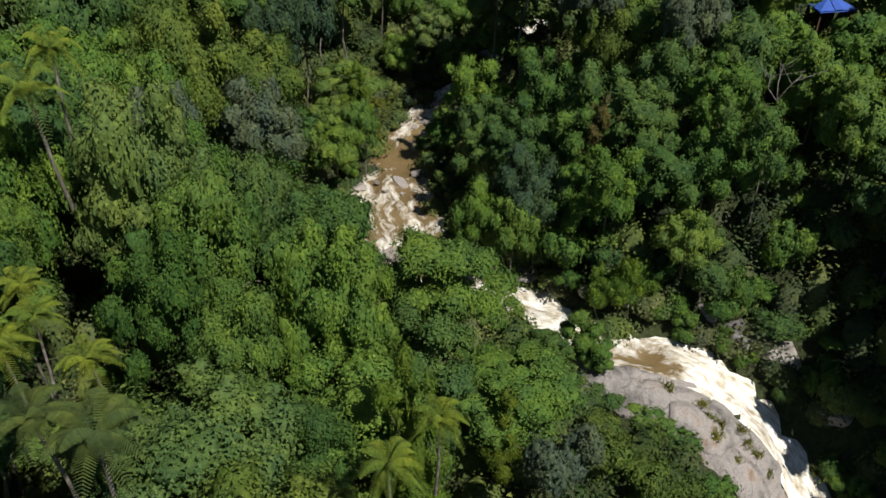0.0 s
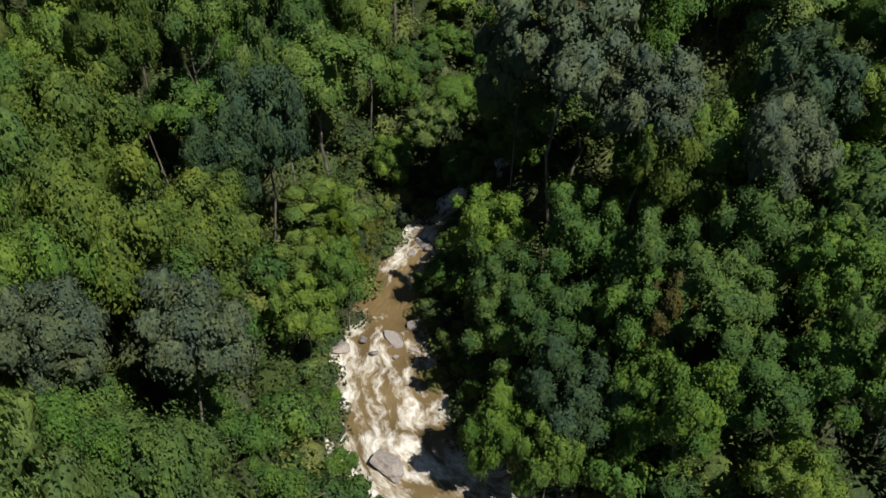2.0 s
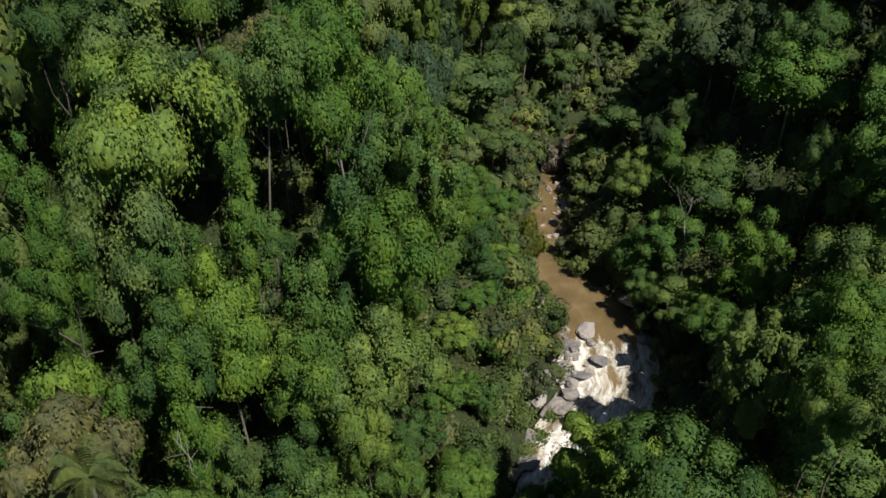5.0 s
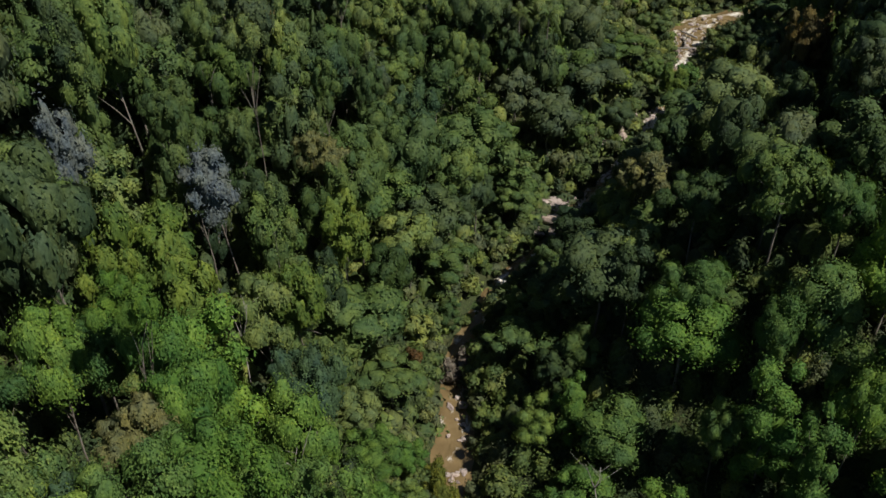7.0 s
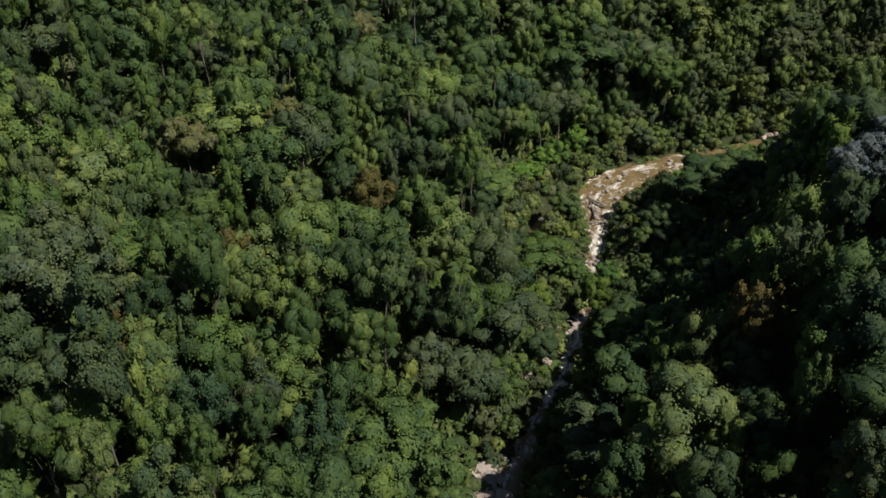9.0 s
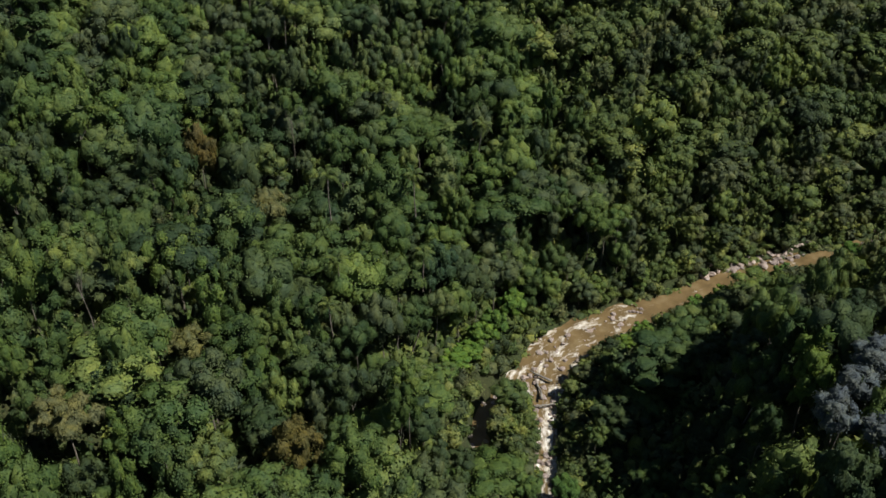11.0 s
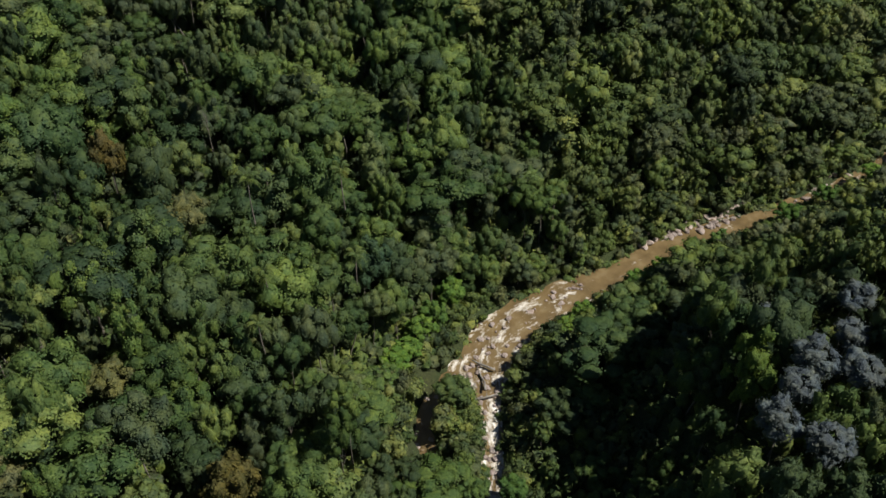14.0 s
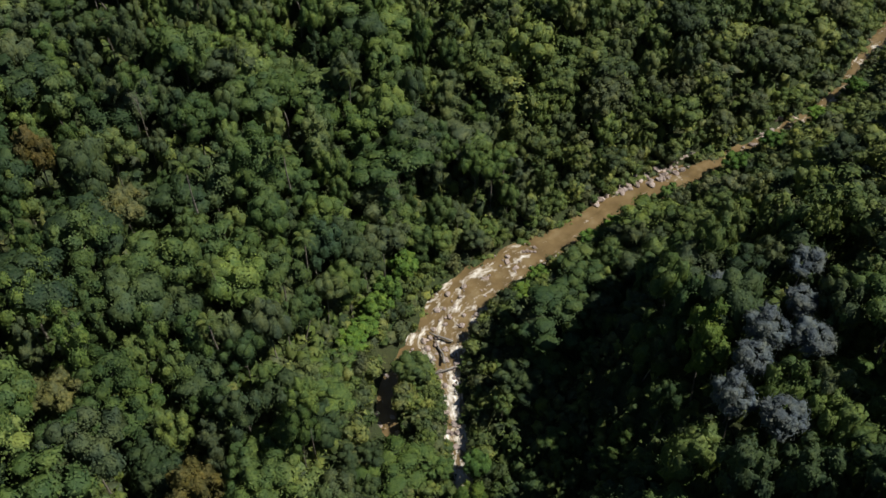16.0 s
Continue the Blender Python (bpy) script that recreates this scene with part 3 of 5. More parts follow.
def build_slab():
    """The bare granite shoulder on the west of the fall, in worn ledges that dip towards the water."""
    n, m = 200, 110
    s0, s1 = SLAB_FROM, SLAB_TO
    v = np.linspace(0, 1, n)
    x, y, z = (np.interp(s0 + (s1 - s0) * v, RS, RP[:, k]) for k in range(3))
    w = np.interp(s0 + (s1 - s0) * v, RS, RP[:, 3])
    tx, ty = np.gradient(x), np.gradient(y)
    ln = np.hypot(tx, ty)
    rx, ry = ty / ln, -tx / ln
    u = np.linspace(0, 1, m)
    wide = slab_width(s0 + (s1 - s0) * v)
    off = -(w[:, None] - 0.35) - u * wide[:, None]
    X, Y = x[:, None] + rx[:, None] * off, y[:, None] + ry[:, None] * off
    rise = -0.75 + 1.35 * np.sin(np.pi * np.clip(u * 0.9, 0, 1)) ** 0.6 - 0.9 * blend(u, 0.8, 1.0)
    Z = z[:, None] + rise * np.clip(wide[:, None] / 4, 0, 1)
    way = (s0 + (s1 - s0) * v)[:, None] + 0 * off
    # ledges that step down along the flow, and seams that run with it
    ledge = wobble(way * 0.8 + off * 0.3, off * 1.6 - way * 0.2, 6.0, 31)
    step = ledge * 1.1
    Z = Z + 0.4 * (np.floor(step) + blend(step - np.floor(step), 0.75, 1.0)) + 0.10 * wobble(X, Y, 1.7, 32) + 0.05 * wobble(X, Y, 0.6, 33)
    for f, seed, deep in ((1.35, 34, 0.26), (2.7, 35, 0.13)):
        joint = np.abs(np.sin(f * (off + 0.16 * way) + 1.3 * wobble(way, off, 9, seed)))
        Z = Z - deep * np.exp(-(joint / 0.10) ** 2) * np.clip(0.5 + wobble(way * 1.3, off, 5, seed + 5), 0, 1)
    cross = np.abs(np.sin(0.62 * (way - 0.5 * off) + 1.2 * wobble(way, off, 7, 37)))
    Z = Z - 0.2 * np.exp(-(cross / 0.045) ** 2)
    i = (np.arange(n - 1)[:, None] * m + np.arange(m - 1)).ravel()
    me = quads_mesh("rock_slab", np.c_[X.ravel(), Y.ravel(), Z.ravel()], np.c_[i, i + 1, i + m + 1, i + m], slab_mat)
    me.polygons.foreach_set("use_smooth", np.ones(len(me.polygons), bool))
    return tagged(new("rock_slab", me), "broad bare slab of grey granite with cracks beside the waterfall", "rock")


slab = build_slab()


# ---- foliage ----
def leaf_quads(centres, normals, size, r, aspect=0.6):
    """A pointed, slightly folded blade at every centre."""
    n = len(centres)
    normals = normals / np.linalg.norm(normals, axis=1)[:, None]
    side = np.cross(normals, r.normal(size=(n, 3)))
    side /= np.linalg.norm(side, axis=1)[:, None]
    length = np.cross(normals, side)
    s = (size * r.uniform(0.6, 1.4, n))[:, None]
    a = centres - length * s * 0.5
    c = centres + length * s * 0.5 - normals * s * 0.12
    b = centres + side * s * aspect * 0.5 + normals * s * 0.08
    d = centres - side * s * aspect * 0.5 + normals * s * 0.08
    verts = np.stack([a, b, c, d], 1).reshape(-1, 3)
    return verts, np.arange(4 * n).reshape(-1, 4)


def leaf_tris(centres, normals, size, r):
    """A small three-cornered blade at every centre."""
    n = len(centres)
    normals = normals / np.linalg.norm(normals, axis=1)[:, None]
    side = np.cross(normals, r.normal(size=(n, 3)))
    side /= np.linalg.norm(side, axis=1)[:, None]
    length = np.cross(normals, side)
    s = (size * r.uniform(0.55, 1.45, n))[:, None]
    return np.stack([centres - length * s * 0.4 - side * s * 0.42, centres - length * s * 0.3 + side * s * 0.42, centres + length * s * 0.6 - normals * s * 0.1], 1).reshape(-1, 3)


def fibonacci(n, r):
    k = np.arange(n) + r.uniform(0, 1)
    z = 1 - 2 * (k + 0.5) / n
    a = k * 2.399963
    q = np.sqrt(np.maximum(0, 1 - z * z))
    return np.c_[np.cos(a) * q, np.sin(a) * q, z]


G = (1 + math.sqrt(5)) / 2
CORE = np.array([(-1, G, 0), (1, G, 0), (-1, -G, 0), (1, -G, 0), (0, -1, G), (0, 1, G), (0, -1, -G), (0, 1, -G), (G, 0, -1), (G, 0, 1), (-G, 0, -1), (-G, 0, 1)]) / math.hypot(1, G)
CORE_T = np.array([(0, 11, 5), (0, 5, 1), (0, 1, 7), (0, 7, 10), (0, 10, 11), (1, 5, 9), (5, 11, 4), (11, 10, 2), (10, 7, 6), (7, 1, 8),
                   (3, 9, 4), (3, 4, 2), (3, 2, 6), (3, 6, 8), (3, 8, 9), (4, 9, 5), (2, 4, 11), (6, 2, 10), (8, 6, 7), (9, 8, 1)])


def clumps_of(kind, R, H, r):
    """The leafy bodies of a crown whose base is at z = 0: centre and three radii each, uneven and apart enough to leave dark clefts."""
    body = []
    ax, ay = r.uniform(0.82, 1.2), r.uniform(0.82, 1.2)

    def add(x, y, z, q, flat):
        body.append((x * ax, y * ay, z, q * r.uniform(0.85, 1.2), q * r.uniform(0.85, 1.2), q * flat))

    if kind == "dome":
        lean = r.uniform(-0.18, 0.18, 2) * R
        body.append((lean[0], lean[1], H * 0.40, R * 0.54, R * 0.54, H * 0.30))
        for d in fibonacci(20, r):
            if d[2] > -0.55:
                k = r.uniform(0.50, 0.82)
                add(lean[0] + d[0] * R * k, lean[1] + d[1] * R * k, H * 0.42 + d[2] * H * 0.5 * k, R * r.uniform(0.2, 0.4), r.uniform(0.7, 1.0))
    elif kind == "round":
        body.append((0, 0, H * 0.42, R * 0.66, R * 0.66, H * 0.38))
        for d in fibonacci(15, r):
            if d[2] > -0.5:
                k = r.uniform(0.46, 0.66)
                add(d[0] * R * k, d[1] * R * k, H * 0.44 + d[2] * H * 0.5 * k, R * r.uniform(0.30, 0.50), r.uniform(0.75, 0.95))
    elif kind == "umbrella":
        n = 13
        for i in range(n):
            a, q = i * 2.4 + r.uniform(-0.5, 0.5), R * 0.82 * math.sqrt((i + 0.3) / n)
            add(math.cos(a) * q, math.sin(a) * q, H * (0.74 - 0.42 * (q / R) ** 2) + r.uniform(-0.6, 0.5), R * r.uniform(0.2, 0.38), r.uniform(0.5, 0.7))
        body.append((0, 0, H * 0.36, R * 0.5, R * 0.5, H * 0.26))
    elif kind == "column":
        n = 15
        for i in range(n):
            v = (i + 0.5) / n
            q = R * (0.34 + 0.26 * math.sin(math.pi * v)) * r.uniform(0.5, 1.3)
            a = i * 2.4 + r.uniform(-0.5, 0.5)
            add(math.cos(a) * q, math.sin(a) * q, H * (0.06 + 0.84 * v), R * r.uniform(0.30, 0.52) * (1.12 - 0.4 * v), r.uniform(0.8, 1.15))
        body.append((0, 0, H * 0.42, R * 0.42, R * 0.42, H * 0.36))
    else:
        for i in range(6):
            a, q = i * 1.7, R * r.uniform(0.1, 0.6)
            add(math.cos(a) * q, math.sin(a) * q, H * r.uniform(0.2, 0.55), R * r.uniform(0.3, 0.5), r.uniform(0.6, 0.9))
    return body


def loose_clumps(kind, R, H, r):
    """The same for a crown seen from near by: open, uneven sprays of leaves round a small body."""
    out, body = [], []
    if kind == "dome":
        lean = r.uniform(-0.12, 0.12, 2) * R
        for d in fibonacci(int(r.integers(46, 56)), r):
            if d[2] < -0.3:
                continue
            k = r.uniform(0.66, 0.95)
            out.append((lean[0] + d[0] * R * k, lean[1] + d[1] * R * k, H * 0.42 + d[2] * H * 0.5 * k + r.uniform(-0.3, 0.3), R * r.uniform(0.13, 0.30)))
        body.append((lean[0], lean[1], H * 0.40, R * 0.60, R * 0.60, H * 0.30))
    elif kind == "umbrella":
        n = int(r.integers(34, 42))
        for i in range(n):
            a, q = i * 2.4 + r.uniform(-0.4, 0.4), R * 0.92 * math.sqrt((i + 0.5) / n)
            out.append((math.cos(a) * q, math.sin(a) * q, H * (0.76 - 0.44 * (q / R) ** 2) + r.uniform(-0.5, 0.4), R * r.uniform(0.11, 0.23)))
        for k in range(3):
            a = k * 2.1 + r.uniform(-0.4, 0.4)
            body.append((math.cos(a) * R * 0.38, math.sin(a) * R * 0.38, H * r.uniform(0.42, 0.56), R * 0.42, R * 0.42, H * 0.15))
    elif kind == "column":
        n = int(r.integers(40, 50))
        for i in range(n):
            v = (i + 0.5) / n
            q = R * (0.40 + 0.55 * math.sin(math.pi * min(1, v * 0.88 + 0.12))) * r.uniform(0.6, 1.05)
            a = i * 2.4 + r.uniform(-0.5, 0.5)
            out.append((math.cos(a) * q, math.sin(a) * q, H * (0.05 + 0.9 * v), R * r.uniform(0.18, 0.36) * (1.12 - 0.35 * v)))
        body.append((0, 0, H * 0.34, R * 0.56, R * 0.56, H * 0.3))
        body.append((r.uniform(-0.2, 0.2) * R, r.uniform(-0.2, 0.2) * R, H * 0.64, R * 0.46, R * 0.46, H * 0.2))
    else:
        for i in range(int(r.integers(15, 20))):
            a, q = i * 2.4, R * r.uniform(0.15, 0.9)
            out.append((math.cos(a) * q, math.sin(a) * q, H * r.uniform(0.2, 0.78) * (1 - 0.35 * q / R), R * r.uniform(0.17, 0.34)))
        body.append((0, 0, H * 0.28, R * 0.58, R * 0.58, H * 0.3))
    return np.array(out), body


def ball(rounds):
    """A ball of triangles, twenty times four to the rounds."""
    v, t = [Vector(p) for p in CORE], [tuple(f) for f in CORE_T]
    for _ in range(rounds):
        known, finer = {}, []
        for f in t:
            mid = []
            for a, b in ((f[0], f[1]), (f[1], f[2]), (f[2], f[0])):
                key = (min(a, b), max(a, b))
                if key not in known:
                    known[key] = len(v)
                    v.append(((v[a] + v[b]) / 2).normalized())
                mid.append(known[key])
            finer += [(f[0], mid[0], mid[2]), (f[1], mid[1], mid[0]), (f[2], mid[2], mid[1]), tuple(mid)]
        t = finer
    return np.array([tuple(p) for p in v]), np.array(t)


BALL_V, BALL_T = ball(1)
BALL_MID = ball(2)
river_stones()


def inside(p, body, skip, shrink=1.0):
    """Which points lie within another body of the crown."""
    out = np.zeros(len(p), bool)
    for k, (bx, by, bz, rx, ry, rz) in enumerate(body):
        if k != skip:
            out |= ((p[:, 0] - bx) / rx) ** 2 + ((p[:, 1] - by) / ry) ** 2 + ((p[:, 2] - bz) / rz) ** 2 < shrink
    return out


def lobed_crown(kind, R, H, leaves, leaf, r, shell):
    """A dense crown: bodies that swell into many small lobes, and leaves that stand out all over them."""
    body = clumps_of(kind, R, H, r)
    area = sum(rx * ry for _, _, _, rx, ry, _ in body)
    verts, tris, base = [], [], 0
    bv, bt = shell
    # small leaves stand free of the bodies, large ones lie close to them
    deep, high, loose, turned = (0.74, 0.94, 0.22, 0.4) if leaf < 0.17 else (0.80, 0.98, 0.17, 0.3)
    for k, (bx, by, bz, rx, ry, rz) in enumerate(body):
        lobes = fibonacci(int(9 + 30 * rx / R), r) + r.normal(size=(int(9 + 30 * rx / R), 3)) * 0.2
        lobes /= np.linalg.norm(lobes, axis=1)[:, None]
        tall = r.uniform(0.3, 1.3, len(lobes))
        mid, scale = np.array((bx, by, bz)), np.array((rx, ry, rz))

        def swell(d):
            near = (d @ lobes.T).clip(-1, 1)
            bulge = (tall * np.exp(-(1 - near) / 0.07)).max(1)
            return 0.56 + 0.50 * bulge + 0.07 * np.sin(d[:, 0] * 17 + bx * 3) * np.sin(d[:, 1] * 15 + by * 3)

        v = mid + bv * scale * (swell(bv) * r.uniform(deep, high, len(bv)))[:, None]
        hidden = inside(v, body, k, 0.62) | (bv[:, 2] < -0.7)
        verts.append(v)
        tris.append(bt[~hidden[bt].all(1)] + base)
        base += len(v)
        d = fibonacci(int(leaves * rx * ry / area * 1.6) + 4, r) + r.normal(size=(int(leaves * rx * ry / area * 1.6) + 4, 3)) * 0.1
        d /= np.linalg.norm(d, axis=1)[:, None]
        d = d[(d[:, 2] > -0.2) | (r.uniform(size=len(d)) < 0.45)]
        p = mid + d * scale * (swell(d) + r.uniform(0.0, 1.0, len(d)) ** 1.6 * loose - 0.02)[:, None]
        keep = ~inside(p, body, k, 0.72)
        p, d = p[keep], d[keep]
        outward = (p - (0, 0, H * 0.35)) / (R, R, H * 0.6)
        nv = leaf_tris(p, 0.5 * d + 0.95 * outward + (0, 0, 0.25) + r.normal(size=p.shape) * turned, leaf, r)
        verts.append(nv)
        tris.append(np.arange(len(nv)).reshape(-1, 3) + base)
        base += len(nv)
    tips = np.array([(b[0], b[1], b[2], b[3]) for b in body])
    return np.concatenate(verts), np.zeros((0, 4), int), np.concatenate(tris), tips


def crown_arrays(kind, R, H, density, leaf, r, simple=False, core=0.9, shell=None):
    """Leaves of a crown: blades over the open face of every puff, with leafy bodies inside that stop the light. Returns verts, quads, triangles, puffs."""
    if simple:
        return lobed_crown(kind, R, H, density, leaf, r, shell or BALL_MID)
    puffs, body = loose_clumps(kind, R, H, r)
    verts, quads, tris, base = [], [], [], 0
    for bx, by, bz, rx, ry, rz in body:
        verts.append(np.array((bx, by, bz)) + BALL_V * (rx, ry, rz) * r.uniform(0.9, 1.1, len(BALL_V))[:, None])
        tris.append(BALL_T + base)
        base += len(BALL_V)
        d = fibonacci(int(density * rx * ry * 0.7) + 4, r)
        d = d[d[:, 2] > -0.1]
        nv, nq = leaf_quads(np.array((bx, by, bz)) + d * (rx, ry, rz) * r.uniform(1.0, 1.14, len(d))[:, None], d + (0, 0, 0.3) + r.normal(size=d.shape) * 0.4, leaf, r)
        verts.append(nv)
        quads.append(nq + base)
        base += len(nv)
    for i, (cx, cy, cz, pr) in enumerate(puffs):
        spin = np.array(Euler(tuple(r.uniform(-0.5, 0.5, 2)) + (r.uniform(0, 6.28),)).to_matrix())
        stretch = np.array((r.uniform(0.95, 1.45), r.uniform(0.75, 1.05), r.uniform(0.6, 0.85)))
        n = int(density * pr * pr) + 4
        d = fibonacci(n, r) + r.normal(size=(n, 3)) * 0.2
        d /= np.linalg.norm(d, axis=1)[:, None]
        p = np.c_[cx, cy, cz] + ((d * stretch) @ spin.T) * (pr * r.uniform(0.85, 1.25, n))[:, None]
        keep = (d[:, 2] > -0.2) | (r.uniform(size=n) < 0.12)
        keep &= ~inside(p, body, -1, 0.9)
        for j, (ox, oy, oz, orad) in enumerate(puffs):
            if j != i:
                keep &= ((p[:, 0] - ox) ** 2 + (p[:, 1] - oy) ** 2 + ((p[:, 2] - oz) / 0.75) ** 2) > (orad * 0.7) ** 2
        p, d = p[keep], d[keep]
        if len(p):
            nv, nq = leaf_quads(p, d * 0.9 + (0, 0, 0.45) + r.normal(size=p.shape) * 0.36, leaf, r)
            verts.append(nv)
            quads.append(nq + base)
            base += len(nv)
        verts.append(np.array((cx, cy, cz)) + ((CORE * stretch * (pr * core * r.uniform(0.78, 1.12, len(CORE)))[:, None]) @ spin.T))
        tris.append(CORE_T + base)
        base += len(CORE)
    return np.concatenate(verts), np.concatenate(quads), np.concatenate(tris), puffs


def tube(path, radii, sides=6):
    verts, faces = [], []
    path = [Vector(p) for p in path]
    for i, p in enumerate(path):
        ahead = (path[min(i + 1, len(path) - 1)] - path[max(i - 1, 0)]).normalized()
        u = ahead.orthogonal().normalized()
        v = ahead.cross(u)
        for k in range(sides):
            a = k * 2 * math.pi / sides
            verts.append(p + (u * math.cos(a) + v * math.sin(a)) * radii[i])
    for i in range(len(path) - 1):
        for k in range(sides):
            a, b = i * sides + k, i * sides + (k + 1) % sides
            faces.append((a, b, b + sides, a + sides))
    faces.append(tuple(range((len(path) - 1) * sides, len(path) * sides)))
    return verts, faces


def trunk_mesh(name, height, thick, tips, mat, r, lean=0.4):
    """A tapered, slightly bent trunk with limbs that reach to the given tips."""
    bend = Vector((r.normal() * lean, r.normal() * lean, 0))
    stem = [Vector((0, 0, -1.2)), Vector((0, 0, 0)) + bend * 0.1, Vector((0, 0, height * 0.5)) + bend, Vector((0, 0, height))]
    verts, faces = tube(stem, [thick * 1.5, thick * 1.15, thick * 0.85, thick * 0.5], 6)
    for tip in tips:
        tip = Vector(tip)
        start = stem[2].lerp(stem[3], r.uniform(0.3, 1.0))
        mid = start.lerp(tip, 0.5) + Vector((r.normal() * 0.25, r.normal() * 0.25, r.uniform(-0.1, 0.35)))
        v, f = tube([start, mid, tip], [thick * 0.45, thick * 0.3, thick * 0.1], 4)
        faces += [tuple(i + len(verts) for i in face) for face in f]
        verts += v
    return mesh_of(name, verts, faces, [mat], smooth=True)


SHAPES = {"dome": (3.5, 6.2, 2.4), "round": (3.5, 6.2, 2.4), "umbrella": (4.0, 4.8, 3.9), "column": (2.5, 8.6, 1.2), "shrub": (2.0, 2.8, 0.3)}
TOPS = {"dome": 8.5, "round": 8.5, "umbrella": 8.6, "column": 9.8, "shrub": 2.9}


def tree_kit(kind, density, leaf, mat, seed, trunk_mat=None, shape=None, simple=False, core=0.85, shell=None):
    """Trunk and crown meshes of one tree; the crown begins above the bole."""
    R, H, bole = shape or SHAPES[kind]
    r = np.random.default_rng(seed)
    v, q, t, puffs = crown_arrays(kind, R, H, density, leaf, r, simple, core, shell)
    v = v + (0, 0, bole)
    tips = [(p[0], p[1], p[2] + bole) for p in puffs[:: max(1, len(puffs) // 4)][:5]]
    trunk = trunk_mesh("trunk", bole + H * 0.4, 0.02 * R + 0.03, tips, trunk_mat or bark_mat, r)
    return trunk, quads_mesh("crown", v, q, mat, t)


def stretch(kind_top, size, tall):
    """How far a crown is drawn out upwards, and how far it is lifted, in a tree of that width and height."""
    up = min(tall, 2.1 * size)
    return up, kind_top * (tall - up)


def plant(name, kit, at, scale, full, label, category, group="", turn=None):
    """A tree of its own from shared trunk and crown meshes; a tall one has a longer bole under its crown."""
    ob = thing(name, label, category, group)
    size, tall = scale
    up, lift = stretch(full, size, tall)
    part("trunk", kit[0], ob).matrix_basis = Matrix.Diagonal((size, size, tall, 1))
    part("crown", kit[1], ob).matrix_basis = Matrix.Translation((0, 0, lift)) @ Matrix.Diagonal((size, size, up, 1))
    ob.matrix_basis = pose(*at, rng.uniform(-3, 3), rng.uniform(-3, 3), rng.uniform(0, 360) if turn is None else turn)
    return ob


KINDS = ("dome", "umbrella", "column", "shrub", "round")
FINE_KITS = {k: [tree_kit(k, 3000 if k == "shrub" else 10500, 0.112, leaf_mat, 100 + 10 * i + n, simple=True, shell=BALL_MID) for n in range(6)] for i, k in enumerate(KINDS)}
NEAR_KITS = {k: [tree_kit(k, 1200 if k == "shrub" else 5800, 0.134, leaf_mat, 200 + 10 * i + n, simple=True, shell=(BALL_V, BALL_T)) for n in range(7)] for i, k in enumerate(KINDS)}
MID_KITS = {k: [tree_kit(k, 600 if k == "shrub" else 2100, 0.195, mid_hazed_leaf_mat, 300 + 10 * i + n, simple=True, shell=(BALL_V, BALL_T)) for n in range(8)] for i, k in enumerate(KINDS)}
TREE_TEXT = {
    "dome": ("broadleaf_tree", "green broadleaf forest tree with a rounded leafy crown", "broadleaf trees of the forest"),
    "round": ("round_crowned_tree", "green forest tree with a dense domed crown", "round-crowned trees of the forest"),
    "umbrella": ("spreading_tree", "forest tree with a flat spreading crown of layered green foliage", "spreading trees of the forest"),
    "column": ("slender_tree", "tall slender forest tree clothed in green leaves to low down", "slender trees of the forest"),
    "shrub": ("shrub", "low dense green shrub on the river bank", "bank shrubs"),
}


# ---- single trees that stand out ----
FREE = [(52.0, 157.6, 2.6), (57.0, 162.6, 2.4), (47.6, 155.2, 2.2), (33.4, 139.4, 2.2), (5.0, 37.0, 2.2), (4.4, 34.2, 2.0), (2.8, 38.4, 2.0), (32.0, 147.6, 5.8), (32.5, 143.0, 4.5), (38.6, 143.2, 3.6), (35.5, 144.6, 2.6), (5.0, 84.0, 1.6), (5.6, 88.2, 1.6), (3.4, 79.6, 1.4), (58.5, 187.5, 2.2), (60.5, 190.0, 2.0), (35, 70.4, 4.0), (28.6, 60.4, 1.9)]


def stand(x, y):
    return (x, y, float(ground_z(x, y)[0]) - 0.05)


def height_to(top, x, y, full):
    """The factor that brings a kit of that full height up to the level top."""
    return max(0.4, (top - float(ground_z(x, y)[0])) / full)


def own_tree(name, kind, mat, spots, label, density, leaf, seed, group="", category="tree", trunk_mat=None, simple=False, shape=None):
    """Trees placed one by one: x, y, level of the top and radius of the crown."""
    R, H, bole = shape or SHAPES[kind]
    full = bole + 0.95 * H if shape else TOPS[kind]
    kits = [tree_kit(kind, density, leaf, mat, seed + k, trunk_mat, simple=simple, shape=shape) for k in range(min(3, len(spots)))]
    for i, (x, y, top, wide) in enumerate(spots):
        FREE.append((x, y, wide * 0.75 + 0.6))
        plant(name, kits[i % len(kits)], stand(x, y), (wide / R, height_to(top, x, y, full)), full, label, category, group)


